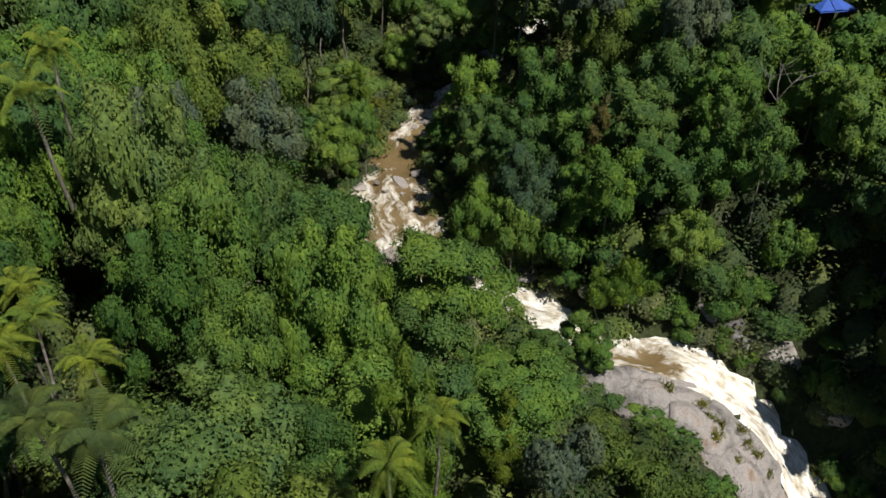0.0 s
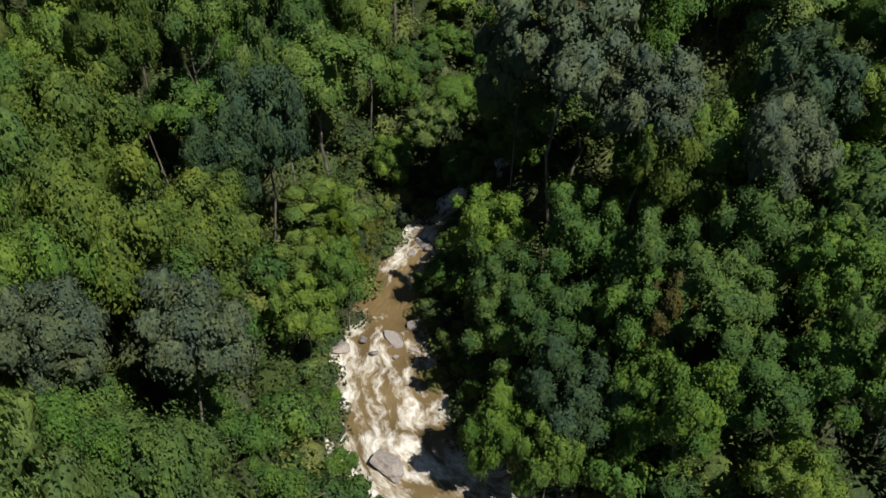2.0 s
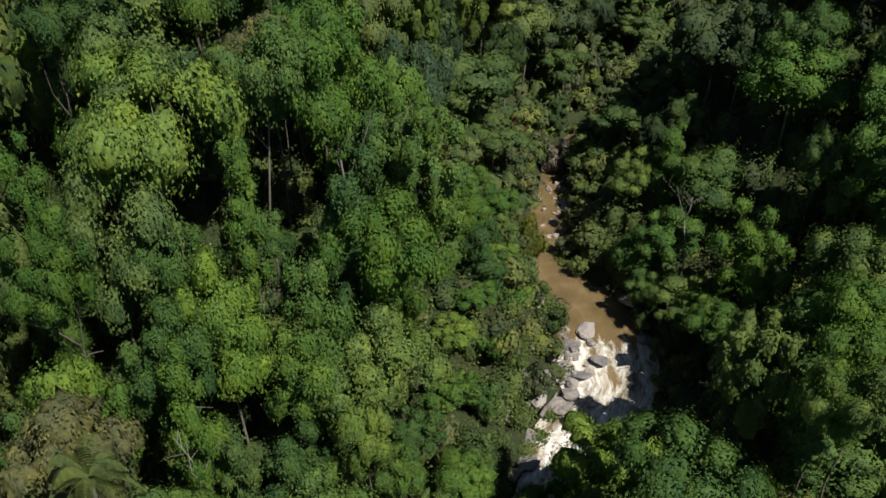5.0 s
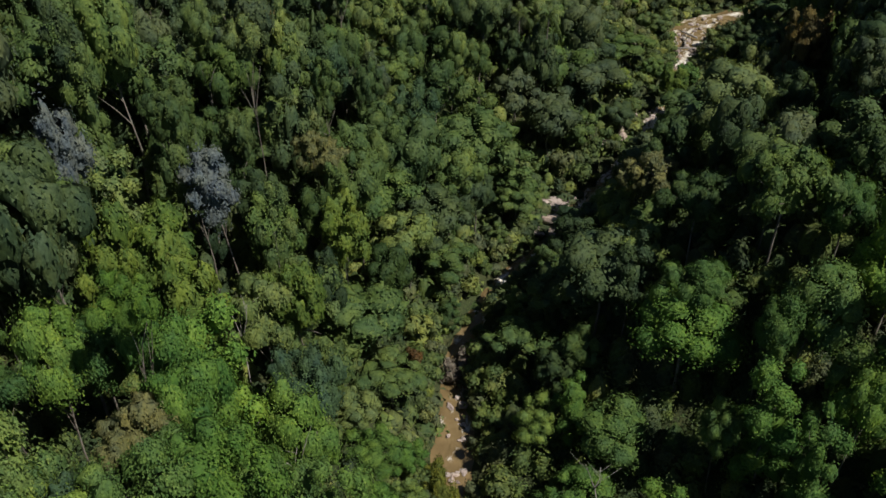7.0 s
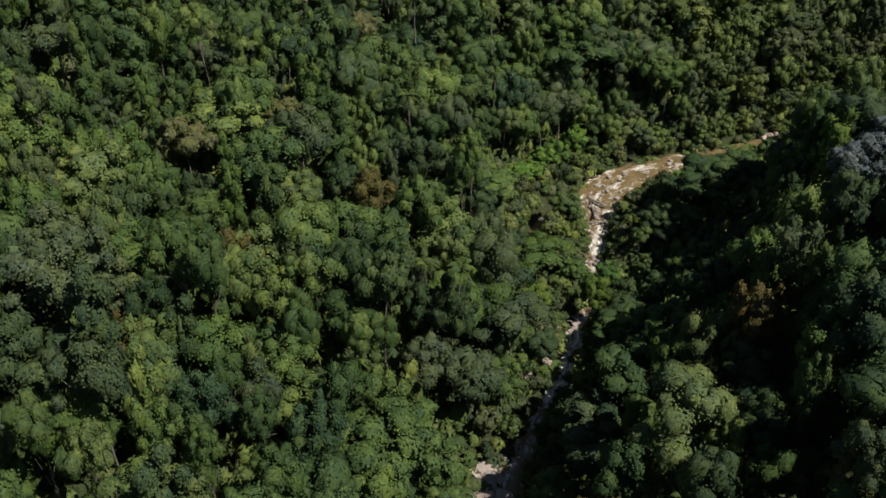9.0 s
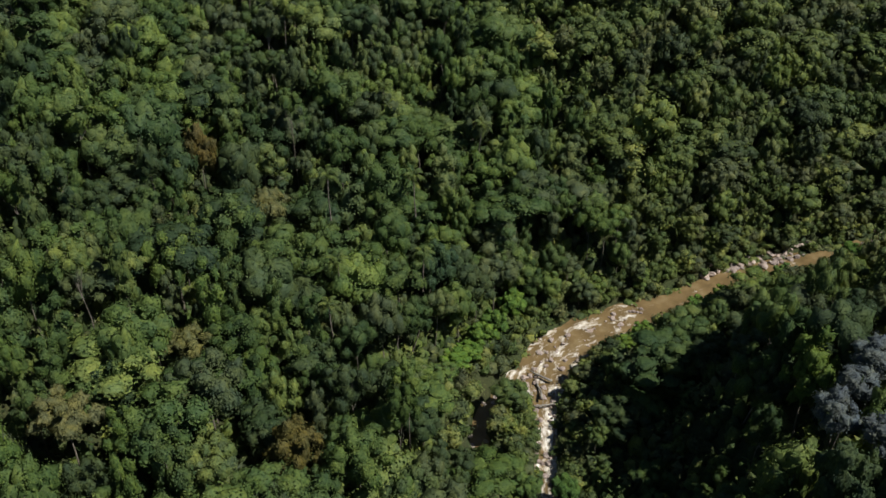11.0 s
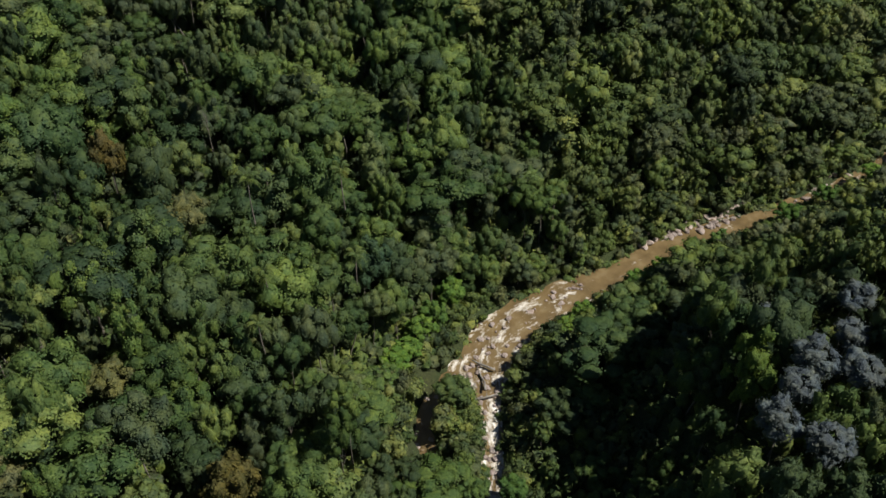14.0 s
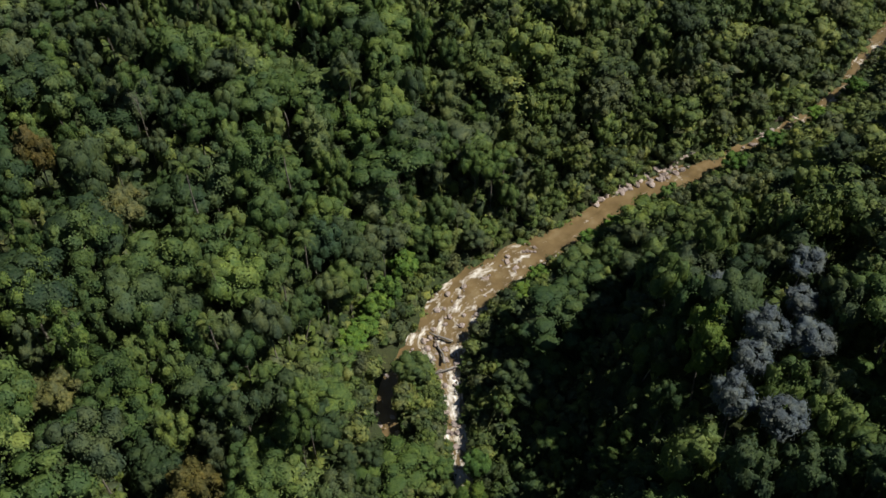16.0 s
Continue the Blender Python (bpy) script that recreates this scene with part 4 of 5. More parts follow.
SILVER_TEXT = "forest tree with a rounded crown of pale silver-grey leaves"
own_tree("silver_leaved_tree", "round", silver_mat, [(89.6, 160.4, 12.6, 2.6), (87.0, 151.4, 16.0, 3.0), (88.8, 147.6, 16.0, 3.0), (82.2, 150.6, 15.4, 2.9), (77.8, 148.4, 15.4, 2.7), (78.4, 144.2, 15.6, 2.9), (92.4, 152.2, 15.6, 2.7), (97.4, 154.6, 16.2, 2.5)],
         SILVER_TEXT, 2200, 0.16, 1100, "silver-leaved trees", simple=True, shape=(2.9, 5.4, 8.5))
own_tree("broad_green_tree", "dome", bright_mat, [(83.0, 155.6, 15.4, 3.8), (-13.5, 116.2, 6.4, 4.4), (-2.4, 113.4, 1.4, 3.0), (-17.6, 112.6, 7.6, 3.8), (-11.0, 110.4, 4.6, 3.6), (2.6, 124.4, -0.6, 3.2), (57.6, 166.9, -10.4, 2.7), (48.6, 168.2, -11.0, 2.6)],
         "rounded tree with fresh green layered foliage in full sun", 2000, 0.2, 1260, "broad green trees", simple=True)
own_tree("silver_leaved_tree", "round", silver_mat, [(-8.4, 120.6, 9.9, 2.8), (-19.8, 118.2, 15.6, 2.3)], SILVER_TEXT, 2200, 0.16, 1120, "silver-leaved trees", simple=True, shape=(2.7, 8.6, 7.5))
own_tree("grey_green_tree", "dome", pale_leaf_mat, [(6.6, 62.8, -12.2, 4.6), (10.2, 60.2, -15.0, 3.2), (4.0, 65.6, -14.6, 2.8), (17.4, 54.6, -15.4, 3.0), (-11.0, 44.4, -19.0, 3.0), (-15.6, 45.0, -18.4, 2.7)],
         "broad tree with dull grey-green foliage leaning to the river", 4200, 0.15, 1200, "grey-green trees", simple=True, shape=(3.6, 5.4, 6.0))
own_tree("overhanging_tree", "dome", leaf_mat, [(2.0, 69.8, -26.0, 2.6), (4.6, 70.2, -23.5, 2.6), (5.2, 75.4, -25.0, 2.6), (-1.8, 75.6, -25.4, 2.5), (6.0, 35.8, -32.0, 1.5), (8.4, 37.2, -30.8, 1.9), (62.4, 170.6, -12.5, 2.5), (57.4, 173.4, -12.5, 2.4), (136.0, 188.6, -9.0, 2.4), (103.6, 191.4, -11.4, 2.4), (107.6, 191.0, -10.6, 2.3), (120.6, 190.0, -9.8, 2.2), (90.4, 190.8, -12.2, 2.4), (87.0, 190.4, -12.8, 2.0), (146.0, 188.4, -8.6, 2.2), (158.5, 187.0, -8.0, 2.6), (172.0, 188.0, -7.0, 2.6)],
         "leafy tree leaning out over the narrow stream", 3400, 0.17, 1230, "trees over the stream", simple=True)
# most of the first thirteen stand unseen, added to cast shade into the gorge
own_tree("gorge_tree", "dome", leaf_mat, [(40.0, 26.0, -16.0, 4.4), (42.0, 31.0, -15.0, 4.4), (38.6, 15.0, -18.0, 4.4), (44.0, 21.0, -14.0, 4.6), (31.0, 30.0, -17.0, 4.0), (31.6, 31.0, -22.0, 4.2), (34.8, 27.0, -19.0, 4.4), (30.0, 37.6, -20.5, 4.0), (35.4, 39.4, -18.0, 4.4), (35.6, 33.4, -17.0, 4.4), (31.4, 24.0, -22.5, 4.0), (37.0, 21.0, -19.5, 4.4), (27.6, 41.6, -20.5, 3.8), (24.0, 49.4, -17.2, 2.8), (27.0, 52.6, -17.4, 2.8), (22.6, 54.0, -17.6, 2.8), (31.4, 52.4, -14.4, 3.0), (30.4, 47.0, -15.4, 3.0), (34.0, 57.4, -13.8, 3.0), (25.2, 45.6, -18.0, 2.8), (19.6, 51.8, -17.0, 2.8)],
         "tall green tree on the steep side of the gorge, several unseen and added to cast shade", 3000, 0.18, 1240, "trees of the gorge", simple=True)
own_tree("bank_tree", "dome", leaf_mat, [(10.6, 44.8, -22.0, 2.6), (13.8, 45.6, -22.2, 2.8), (8.0, 45.8, -24.0, 2.2), (16.8, 45.6, -20.6, 2.8), (12.6, 48.6, -20.2, 2.8), (15.4, 42.8, -25.8, 2.4), (19.8, 44.8, -18.8, 2.8), (4.6, 44.6, -26.0, 2.0), (18.0, 48.8, -18.4, 2.8), (2.6, 51.6, -25.4, 2.4), (5.6, 51.0, -23.4, 2.6), (3.2, 55.4, -24.0, 2.6), (7.2, 55.0, -20.6, 2.8), (11.0, 52.4, -19.8, 2.8), (15.0, 52.0, -18.0, 2.8), (2.6, 59.4, -22.6, 2.6), (14.6, 58.0, -16.4, 2.8)],
         "leafy green tree on the bank above the fall", 4600, 0.14, 1245, "bank trees", simple=True)
own_tree("bank_tree", "dome", leaf_mat, [(61.5, 196.6, -9.0, 2.6), (65.4, 198.6, -8.0, 2.8), (58.2, 195.6, -8.5, 2.6), (55.6, 192.6, -9.5, 2.4), (69.0, 200.8, -8.5, 2.6), (74.0, 203.4, -8.0, 2.8)],
         "leafy green tree on the bank of the stony side arm", 2000, 0.22, 1247, "bank trees", simple=True)
own_tree("bank_bush", "shrub", leaf_mat, [(2.2, 81.4, -24.8, 1.9), (2.8, 85.8, -23.4, 2.0), (4.2, 90.2, -22.4, 2.0), (6.2, 95.0, -21.6, 2.0), (7.4, 98.8, -20.6, 1.8), (9.4, 33.6, -33.2, 1.6), (11.6, 32.4, -33.8, 1.7), (13.6, 31.4, -34.6, 1.7), (7.4, 35.0, -32.8, 1.4), (14.6, 29.2, -35.0, 1.8), (14.2, 43.2, -30.6, 1.5), (17.2, 44.6, -29.4, 1.7), (15.6, 41.2, -33.0, 1.2), (26.4, 41.0, -30.0, 1.8), (20.6, 42.2, -33.0, 1.6), (22.8, 41.2, -33.6, 1.7), (25.0, 39.4, -34.4, 1.7), (26.8, 37.0, -36.0, 1.8), (27.4, 34.2, -38.0, 1.8), (18.4, 43.2, -32.2, 1.5), (10.6, 43.0, -31.6, 1.4), (8.4, 43.8, -31.8, 1.3), (12.2, 43.4, -31.2, 1.5)],
         "rounded leafy bush on the rocky bank", 1500, 0.13, 1246, "bank bushes", category="bush", simple=True)
own_tree("bank_tree", "dome", leaf_mat, [(0.6, 90.5, -21.4, 2.4), (-0.6, 85.0, -22.6, 2.4), (-2.4, 81.5, -22.4, 2.5), (-3.8, 78.0, -22.6, 2.4), (1.6, 86.6, -24.6, 1.9), (2.6, 93.4, -22.0, 2.2), (4.6, 98.8, -20.2, 2.4), (5.2, 103.2, -20.0, 2.2), (6.0, 108.0, -19.6, 2.2), (-6.4, 58.6, -26.0, 2.0), (-8.2, 54.0, -25.4, 2.2)],
         "leafy green tree crowding the bank of the rapids", 4200, 0.15, 1251, "bank trees", simple=True)
own_tree("fresh_green_bush", "shrub", bright_mat, [(8.6, 30.2, -31.4, 1.9), (10.6, 29.4, -32.2, 1.9), (12.4, 28.0, -32.6, 1.9), (10.2, 27.0, -30.4, 2.1), (12.2, 25.4, -30.8, 2.0), (13.6, 26.8, -33.6, 1.6), (8.2, 27.6, -29.4, 2.0)],
         "dense fresh green bush growing down to the bare slab", 2600, 0.115, 1252, "bushes by the slab", category="bush", simple=True)
own_tree("grey_twiggy_bush", "shrub", pale_leaf_mat, [(4.4, 23.0, -24.4, 1.7), (6.2, 25.2, -26.6, 1.6)], "pale grey-green bush with bare twigs beside the slab", 1500, 0.11, 1249, "grey bushes", category="bush", simple=True)
own_tree("lookout_tree", "umbrella", straw_mat, [(35.6, 126.2, -1.6, 3.4)], "tall spreading tree with an open olive-green crown above the stream", 2600, 0.18, 1248, simple=True)
own_tree("canopy_tree", "dome", leaf_mat, [(-14.8, 32.8, -12.4, 3.6), (-10.4, 29.9, -15.4, 3.0), (-12.6, 27.4, -16.8, 2.6), (-5.8, 28.8, -17.8, 2.8), (-21.2, 72.6, -7.2, 3.4), (-17.6, 75.4, -5.8, 3.2), (9.2, 49.2, -22.0, 2.8), (1.9, 46.6, -26.4, 2.0)],
         "tall leafy tree rising over the canopy", 6000, 0.13, 1243, "tall canopy trees", simple=True)
own_tree("ridge_tree", "dome", mid_hazed_leaf_mat, [(70.0, 142.6, 18.0, 3.4), (65.0, 140.2, 15.0, 3.2), (75.0, 139.0, 19.0, 3.6), (82.4, 140.4, 17.6, 3.4), (87.0, 143.4, 17.4, 3.2), (20.6, 78.2, -9.4, 3.2)],
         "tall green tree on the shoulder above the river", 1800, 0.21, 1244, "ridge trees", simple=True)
own_tree("dark_blue_green_tree", "dome", dusky_mat, [(-11.6, 63.2, -15.4, 3.0), (-13.2, 58.2, -17.6, 2.6), (6.2, 46.2, -24.0, 2.6), (20.0, 60.6, -13.4, 3.2), (-16.6, 92.6, 2.4, 3.2), (-2.4, 104.6, -1.4, 3.2), (13.4, 146.0, 1.4, 3.2), (22.0, 170.0, 2.6, 3.4), (2.0, 150.0, 5.0, 3.4), (60.4, 206.0, 4.6, 3.4)],
         "dense forest tree with deep blue-green leaves", 3600, 0.16, 1270, "dark blue-green trees", simple=True)
own_tree("pale_crowned_tree", "umbrella", straw_mat, [(-20.6, 67.8, -6.6, 4.0), (-12.9, 95.4, 3.2, 3.2), (7.0, 186.4, 13.8, 4.0), (39.4, 220.0, 11.8, 4.4), (22.0, 196.0, 9.6, 3.6), (0.8, 134.0, 1.6, 3.2)],
         "spreading tree with pale dry olive-coloured foliage", 2600, 0.18, 1290, "pale olive trees", simple=True)
own_tree("russet_tree", "dome", russet_mat, [(-3.8, 159.8, 6.6, 3.2), (9.6, 171.6, 6.0, 3.2), (52.4, 117.6, 10.0, 3.6), (54.6, 112.6, 11.0, 3.2), (29.6, 180.2, 5.6, 3.6), (33.0, 229.0, 21.0, 3.0), (59.0, 138.6, 9.8, 3.2), (10.6, 48.6, -21.6, 1.6)],
         "tree with a brownish olive crown among green ones", 2200, 0.2, 1310, "russet trees", simple=True)
own_tree("broad_green_tree", "dome", bright_mat, [(-17.5, 52.0, -15.0, 4.2), (-12.5, 54.5, -18.0, 3.8), (-20.5, 58.5, -13.0, 4.2), (-17.4, 62.0, -11.4, 2.4), (-5.4, 16.6, -19.0, 4.6), (12.4, 57.0, -17.0, 2.6)],
         "wide spreading tree with fresh green layered foliage", 7600, 0.126, 1250, "broad green trees", simple=True)
own_tree("lime_tree", "column", lime_mat, [(-0.8, 23.7, -20.4, 1.5), (3.1, 27.2, -26.4, 1.3), (-7.0, 62.0, -25.0, 1.4)], "slender tree with bright yellow-green leaves", 5000, 0.13, 1300, "bright green trees", simple=True)
FREE += [(-0.9, 19.6, 2.0), (-0.4, 22.6, 2.2)]
own_tree("bamboo_clump", "shrub", lime_mat, [(11.4, 42.0, -29.6, 1.5), (10.2, 41.9, -30.4, 1.3), (12.8, 42.4, -30.6, 1.3)], "feathery clump of bright green bamboo above the fall", 700, 0.15, 1350, "bamboo clumps", category="bamboo")
own_tree("yellow_bush", "shrub", yellow_mat, [(8.4, 104.6, -21.0, 1.8), (8.6, 107.8, -22.6, 1.5), (-5.6, 66.8, -30.5, 1.4), (-6.2, 63.5, -31.0, 1.3)], "yellow-green bush hanging over the brown water", 500, 0.2, 1400, "yellow bushes", category="bush")
own_tree("rust_bush", "shrub", rust_mat, [(8.6, 119.6, -18.0, 1.2)], "bush of rust-orange dying leaves among green trees", 400, 0.22, 1450, "rust-coloured bushes", category="bush")
own_tree("dry_bush", "shrub", bark("twigs_grey", (0.09, 0.07, 0.05), (0.22, 0.19, 0.15)), [(12.6, 121.4, -22.4, 1.6), (14.6, 122.4, -22.6, 1.6)], "dry grey-brown thicket of bare twigs across the stream", 500, 0.22, 1480, "dry thickets", category="bush")


def palm_kit(seed, mat, fronds=14, long=2.8):
    """A slim ringed stem and a head of arching fronds with many hanging leaflets."""
    r = np.random.default_rng(seed)
    verts, quads, base = [], [], 0
    for i in range(fronds):
        a = i * 2.4 + r.uniform(-0.2, 0.2)
        lift = 1.4 - 1.35 * (i / fronds) + r.uniform(-0.15, 0.15)
        out = np.array((math.cos(a), math.sin(a), 0.0))
        across = np.array((-math.sin(a), math.cos(a), 0.0))
        u = np.linspace(0.06, 1, 26)
        spine = out * (u * long * math.cos(lift * 0.6))[:, None] + np.array((0, 0, 1.0)) * (long * (math.sin(lift) * u - 0.78 * u * u))[:, None]
        half = 0.55 * np.sin(np.pi * np.clip(u * 0.92 + 0.08, 0, 1)) ** 0.6
        for side in (-1, 1):
            tip = spine + across * (side * half)[:, None] + out * (0.28 * half)[:, None] - np.array((0, 0, 1)) * (0.28 * half)[:, None]
            wide = out * 0.05
            q = np.stack([spine - wide, spine + wide, tip + wide * 0.4, tip - wide * 0.4], 1).reshape(-1, 3)
            verts.append(q)
            quads.append(np.arange(len(q)).reshape(-1, 4) + base)
            base += len(q)
    head = quads_mesh("fronds", np.concatenate(verts), np.concatenate(quads), mat)
    sv, sf = tube([(0, 0, -9.5), (0.15, 0.05, -5), (0, 0, 0.1)], [0.17, 0.12, 0.10], 7)
    return mesh_of("stem", sv, sf, [bark_mat], smooth=True), head


def palm(x, y, top, kit, label, size=1.0, group="palms"):
    ob = thing("palm_tree", label, "palm", group)
    part("stem", kit[0], ob)
    part("fronds", kit[1], ob)
    ob.matrix_basis = pose(x, y, top, rng.uniform(-5, 5), rng.uniform(-5, 5), rng.uniform(0, 360)) @ Matrix.Diagonal((size, size, size * max(1.0, (top - float(ground_z(x, y)[0])) / 9.0), 1))
    # the stem is stretched to the ground, the head keeps its shape
    k = size / (size * max(1.0, (top - float(ground_z(x, y)[0])) / 9.0))
    ob.children[1].matrix_basis = Matrix.Diagonal((1, 1, k, 1))
    FREE.append((x, y, 1.3))


GREEN_PALMS = [palm_kit(1500 + k, palm_mat) for k in range(3)]
GOLD_PALMS = [palm_kit(1510 + k, palm_gold_mat) for k in range(3)]
for i, (x, y, top, size) in enumerate(((-15.7, 24.3, -18.8, 0.42), (-14.4, 22.4, -18.8, 0.45), (-15.0, 20.9, -18.8, 0.48), (-12.0, 20.7, -19.2, 0.46), (-0.1, 19.0, -20.2, 0.4), (-1.6, 16.4, -19.4, 0.42), (-16.6, 33.4, -13.4, 0.55), (-17.4, 32.0, -14.6, 0.7))):
    palm(x, y, top, GOLD_PALMS[i % 3], "palm with arching fronds of yellowing green", size)
for i, (x, y, top, size) in enumerate(((-10.7, 17.6, -19.4, 0.7), (-13.0, 18.2, -19.4, 0.6), (-17.2, 64.0, -8.6, 0.8), (47.5, 214.4, 14.0, 0.8), (57.7, 203.8, 3.6, 0.75), (80, 226, 10.0, 0.8), (66, 236, 16.0, 0.8),
                                       (40, 196, 6.0, 0.7), (34, 159, 1.0, 0.8), (62, 216, 9.4, 0.8), (44.0, 203.0, 7.4, 0.8), (31.0, 163.0, 0.0, 0.75))):
    palm(x, y, top, GREEN_PALMS[i % 3], "palm with a head of feathery green fronds above the canopy", size)


def bare_tree(x, y, top, seed, spread=1.0):
    """A dead tree: pale trunk, forked bare limbs and twigs."""
    r = np.random.default_rng(seed)
    x0, y0, z0 = stand(x, y)
    h = max(5.0, top - z0)
    ob = thing("dead_tree", "dead tree with pale bare trunk and forked limbs", "dead tree", "dead trees")
    v, f = tube([(0, 0, -1), (r.normal() * 0.2, r.normal() * 0.2, h * 0.4), (r.normal() * 0.4, r.normal() * 0.4, h * 0.75)], [0.08, 0.06, 0.035], 7)
    part("trunk", mesh_of("trunk", v, f, [dead_mat], smooth=True), ob)
    top_at = Vector(v[-1])
    for k in range(3):
        a = k * 2.1 + r.uniform(-0.5, 0.5)
        tip = top_at + Vector((math.cos(a) * spread * r.uniform(0.9, 2.2), math.sin(a) * spread * r.uniform(0.9, 2.2), h * r.uniform(0.12, 0.25)))
        mid = top_at.lerp(tip, 0.5) + Vector((r.normal() * 0.2, r.normal() * 0.2, -0.15))
        lv, lf = tube([top_at - Vector((0, 0, 0.3)), mid, tip], [0.05, 0.035, 0.015], 5)
        for q in range(3):
            end = tip + Vector((r.normal() * 0.7, r.normal() * 0.7, r.uniform(0, 0.7)))
            tv, tf = tube([mid.lerp(tip, 0.3 + 0.25 * q), end], [0.018, 0.008], 4)
            lf = lf + [tuple(i + len(lv) for i in face) for face in tf]
            lv = lv + tv
        part("limb", mesh_of("limb", lv, lf, [dead_mat], smooth=True), ob)
    ob.matrix_basis = pose(x0, y0, z0, 0, 0, r.uniform(0, 360))


for i, (x, y, top) in enumerate(((84.6, 152.0, 11.0), (4.3, 178.7, 8.5), (36.0, 126.0, -3.0), (21.0, 46.6, -19.0), (-10.4, 67.7, -19.5), (-15.4, 70.2, -12.0),
                                 (-7.2, 108.0, 0.0), (-3.9, 98.0, -6.0), (21.0, 97.0, -14.0), (21.9, 190.2, 4.5))):
    bare_tree(x, y, top, 1600 + i, 0.6)
    FREE.append((x, y, 1.5))


# ---- grass in the seams of the slab ----
def grass_tuft(x, y, seed):
    """A tuft of upright blades that lean outwards."""
    r = np.random.default_rng(seed)
    a, lean, long = r.uniform(0, 6.28, 70), r.uniform(0.1, 0.8, 70), r.uniform(0.25, 0.6, 70)
    foot = np.c_[r.normal(0, 0.16, 70), r.normal(0, 0.16, 70), np.full(70, -0.05)]
    tip = foot + np.c_[np.cos(a) * np.sin(lean) * long, np.sin(a) * np.sin(lean) * long, np.cos(lean) * long]
    wide = np.c_[-np.sin(a), np.cos(a), 0 * a] * 0.03
    me = quads_mesh("grass_tuft", np.stack([foot - wide, foot + wide, tip], 1).reshape(-1, 3), np.zeros((0, 4), int), yellow_mat, np.arange(210).reshape(-1, 3))
    at = min(slab.data.vertices, key=lambda v: (v.co.x - x) ** 2 + (v.co.y - y) ** 2).co
    ob = tagged(new("grass_tuft", me), "yellow-green grass tuft in a seam of the slab", "grass", "grass tufts")
    ob.matrix_basis = pose(at.x, at.y, at.z, 0, 0, 0) @ Matrix.Diagonal((r.uniform(0.8, 1.7), r.uniform(0.8, 1.7), r.uniform(0.6, 1.1), 1))


for i, (x, y) in enumerate(((15.4, 35.2), (15.9, 34.8), (16.6, 34.2), (18.3, 34.0), (18.7, 33.5), (17.4, 33.0), (15.9, 33.4), (19.6, 32.8), (13.4, 35.6), (17.9, 34.4))):
    grass_tuft(x, y, 1700 + i)


# ---- clearing with the blue-roofed house ----
blue_mat = plain("blue_roof_paint", (0.03, 0.085, 0.38), 0.45, 2.0, 0.2)
wall_mat = plain("limewash", (0.62, 0.56, 0.48), 0.85, 1.5, 0.12)
clay_mat = plain("red_clay", (0.42, 0.17, 0.09), 0.8, 3.0, 0.2)
wood_mat = plain("dark_wood", (0.10, 0.06, 0.035), 0.7, 5.0, 0.3)
glass_mat = plain("dark_glass", (0.03, 0.035, 0.04), 0.1, 1.0, 0.1)
sand_mat = plain("sandy_earth", (0.40, 0.27, 0.17), 0.95, 1.2, 0.25)


def box_bm(bm, x0, y0, z0, x1, y1, z1):
    vs = [bm.verts.new(p) for p in ((x0, y0, z0), (x1, y0, z0), (x1, y1, z0), (x0, y1, z0), (x0, y0, z1), (x1, y0, z1), (x1, y1, z1), (x0, y1, z1))]
    for f in ((0, 3, 2, 1), (4, 5, 6, 7), (0, 1, 5, 4), (1, 2, 6, 5), (2, 3, 7, 6), (3, 0, 4, 7)):
        bm.faces.new([vs[i] for i in f])


def bm_part(name, boxes, mat, parent, label="", bevel=0.02):
    bm = bmesh.new()
    for b in boxes:
        box_bm(bm, *b)
    if bevel:
        bmesh.ops.bevel(bm, geom=list(bm.edges), offset=bevel, segments=1, affect="EDGES")
    me = bpy.data.meshes.new(name)
    bm.to_mesh(me)
    bm.free()
    me.materials.append(mat)
    return part(name, me, parent, label)


def hip_roof(name, lx, ly, z, rise, eave, mat, parent, label):
    """A hipped roof with thickness, folded from sheets with raised seams."""
    bm = bmesh.new()
    a, b = lx / 2 + eave, ly / 2 + eave
    k = max(0.2, a - b)
    for dz in (0.0, -0.12):
        p = [bm.verts.new(q) for q in ((-a, -b, z + dz), (a, -b, z + dz), (a, b, z + dz), (-a, b, z + dz), (-k, 0, z + rise + dz), (k, 0, z + rise + dz))]
        for f in ((0, 1, 5, 4), (1, 2, 5), (2, 3, 4, 5), (3, 0, 4)):
            bm.faces.new([p[i] for i in (f if dz == 0 else f[::-1])])
    n = 12
    for i in range(n):
        x = -k + (i + 0.5) * 2 * k / n
        for side in (-1, 1):
            box = [(x - 0.03, 0.0, z + rise), (x + 0.03, 0.0, z + rise), (x + 0.03, side * b, z), (x - 0.03, side * b, z)]
            lo = [bm.verts.new(q) for q in box]
            hi = [bm.verts.new((q[0], q[1], q[2] + 0.06)) for q in box]
            bm.faces.new(hi)
            for e in range(4):
                bm.faces.new((lo[e], lo[(e + 1) % 4], hi[(e + 1) % 4], hi[e]))
    me = bpy.data.meshes.new(name)
    bm.to_mesh(me)
    bm.free()
    me.materials.append(mat)
    return part(name, me, parent, label)


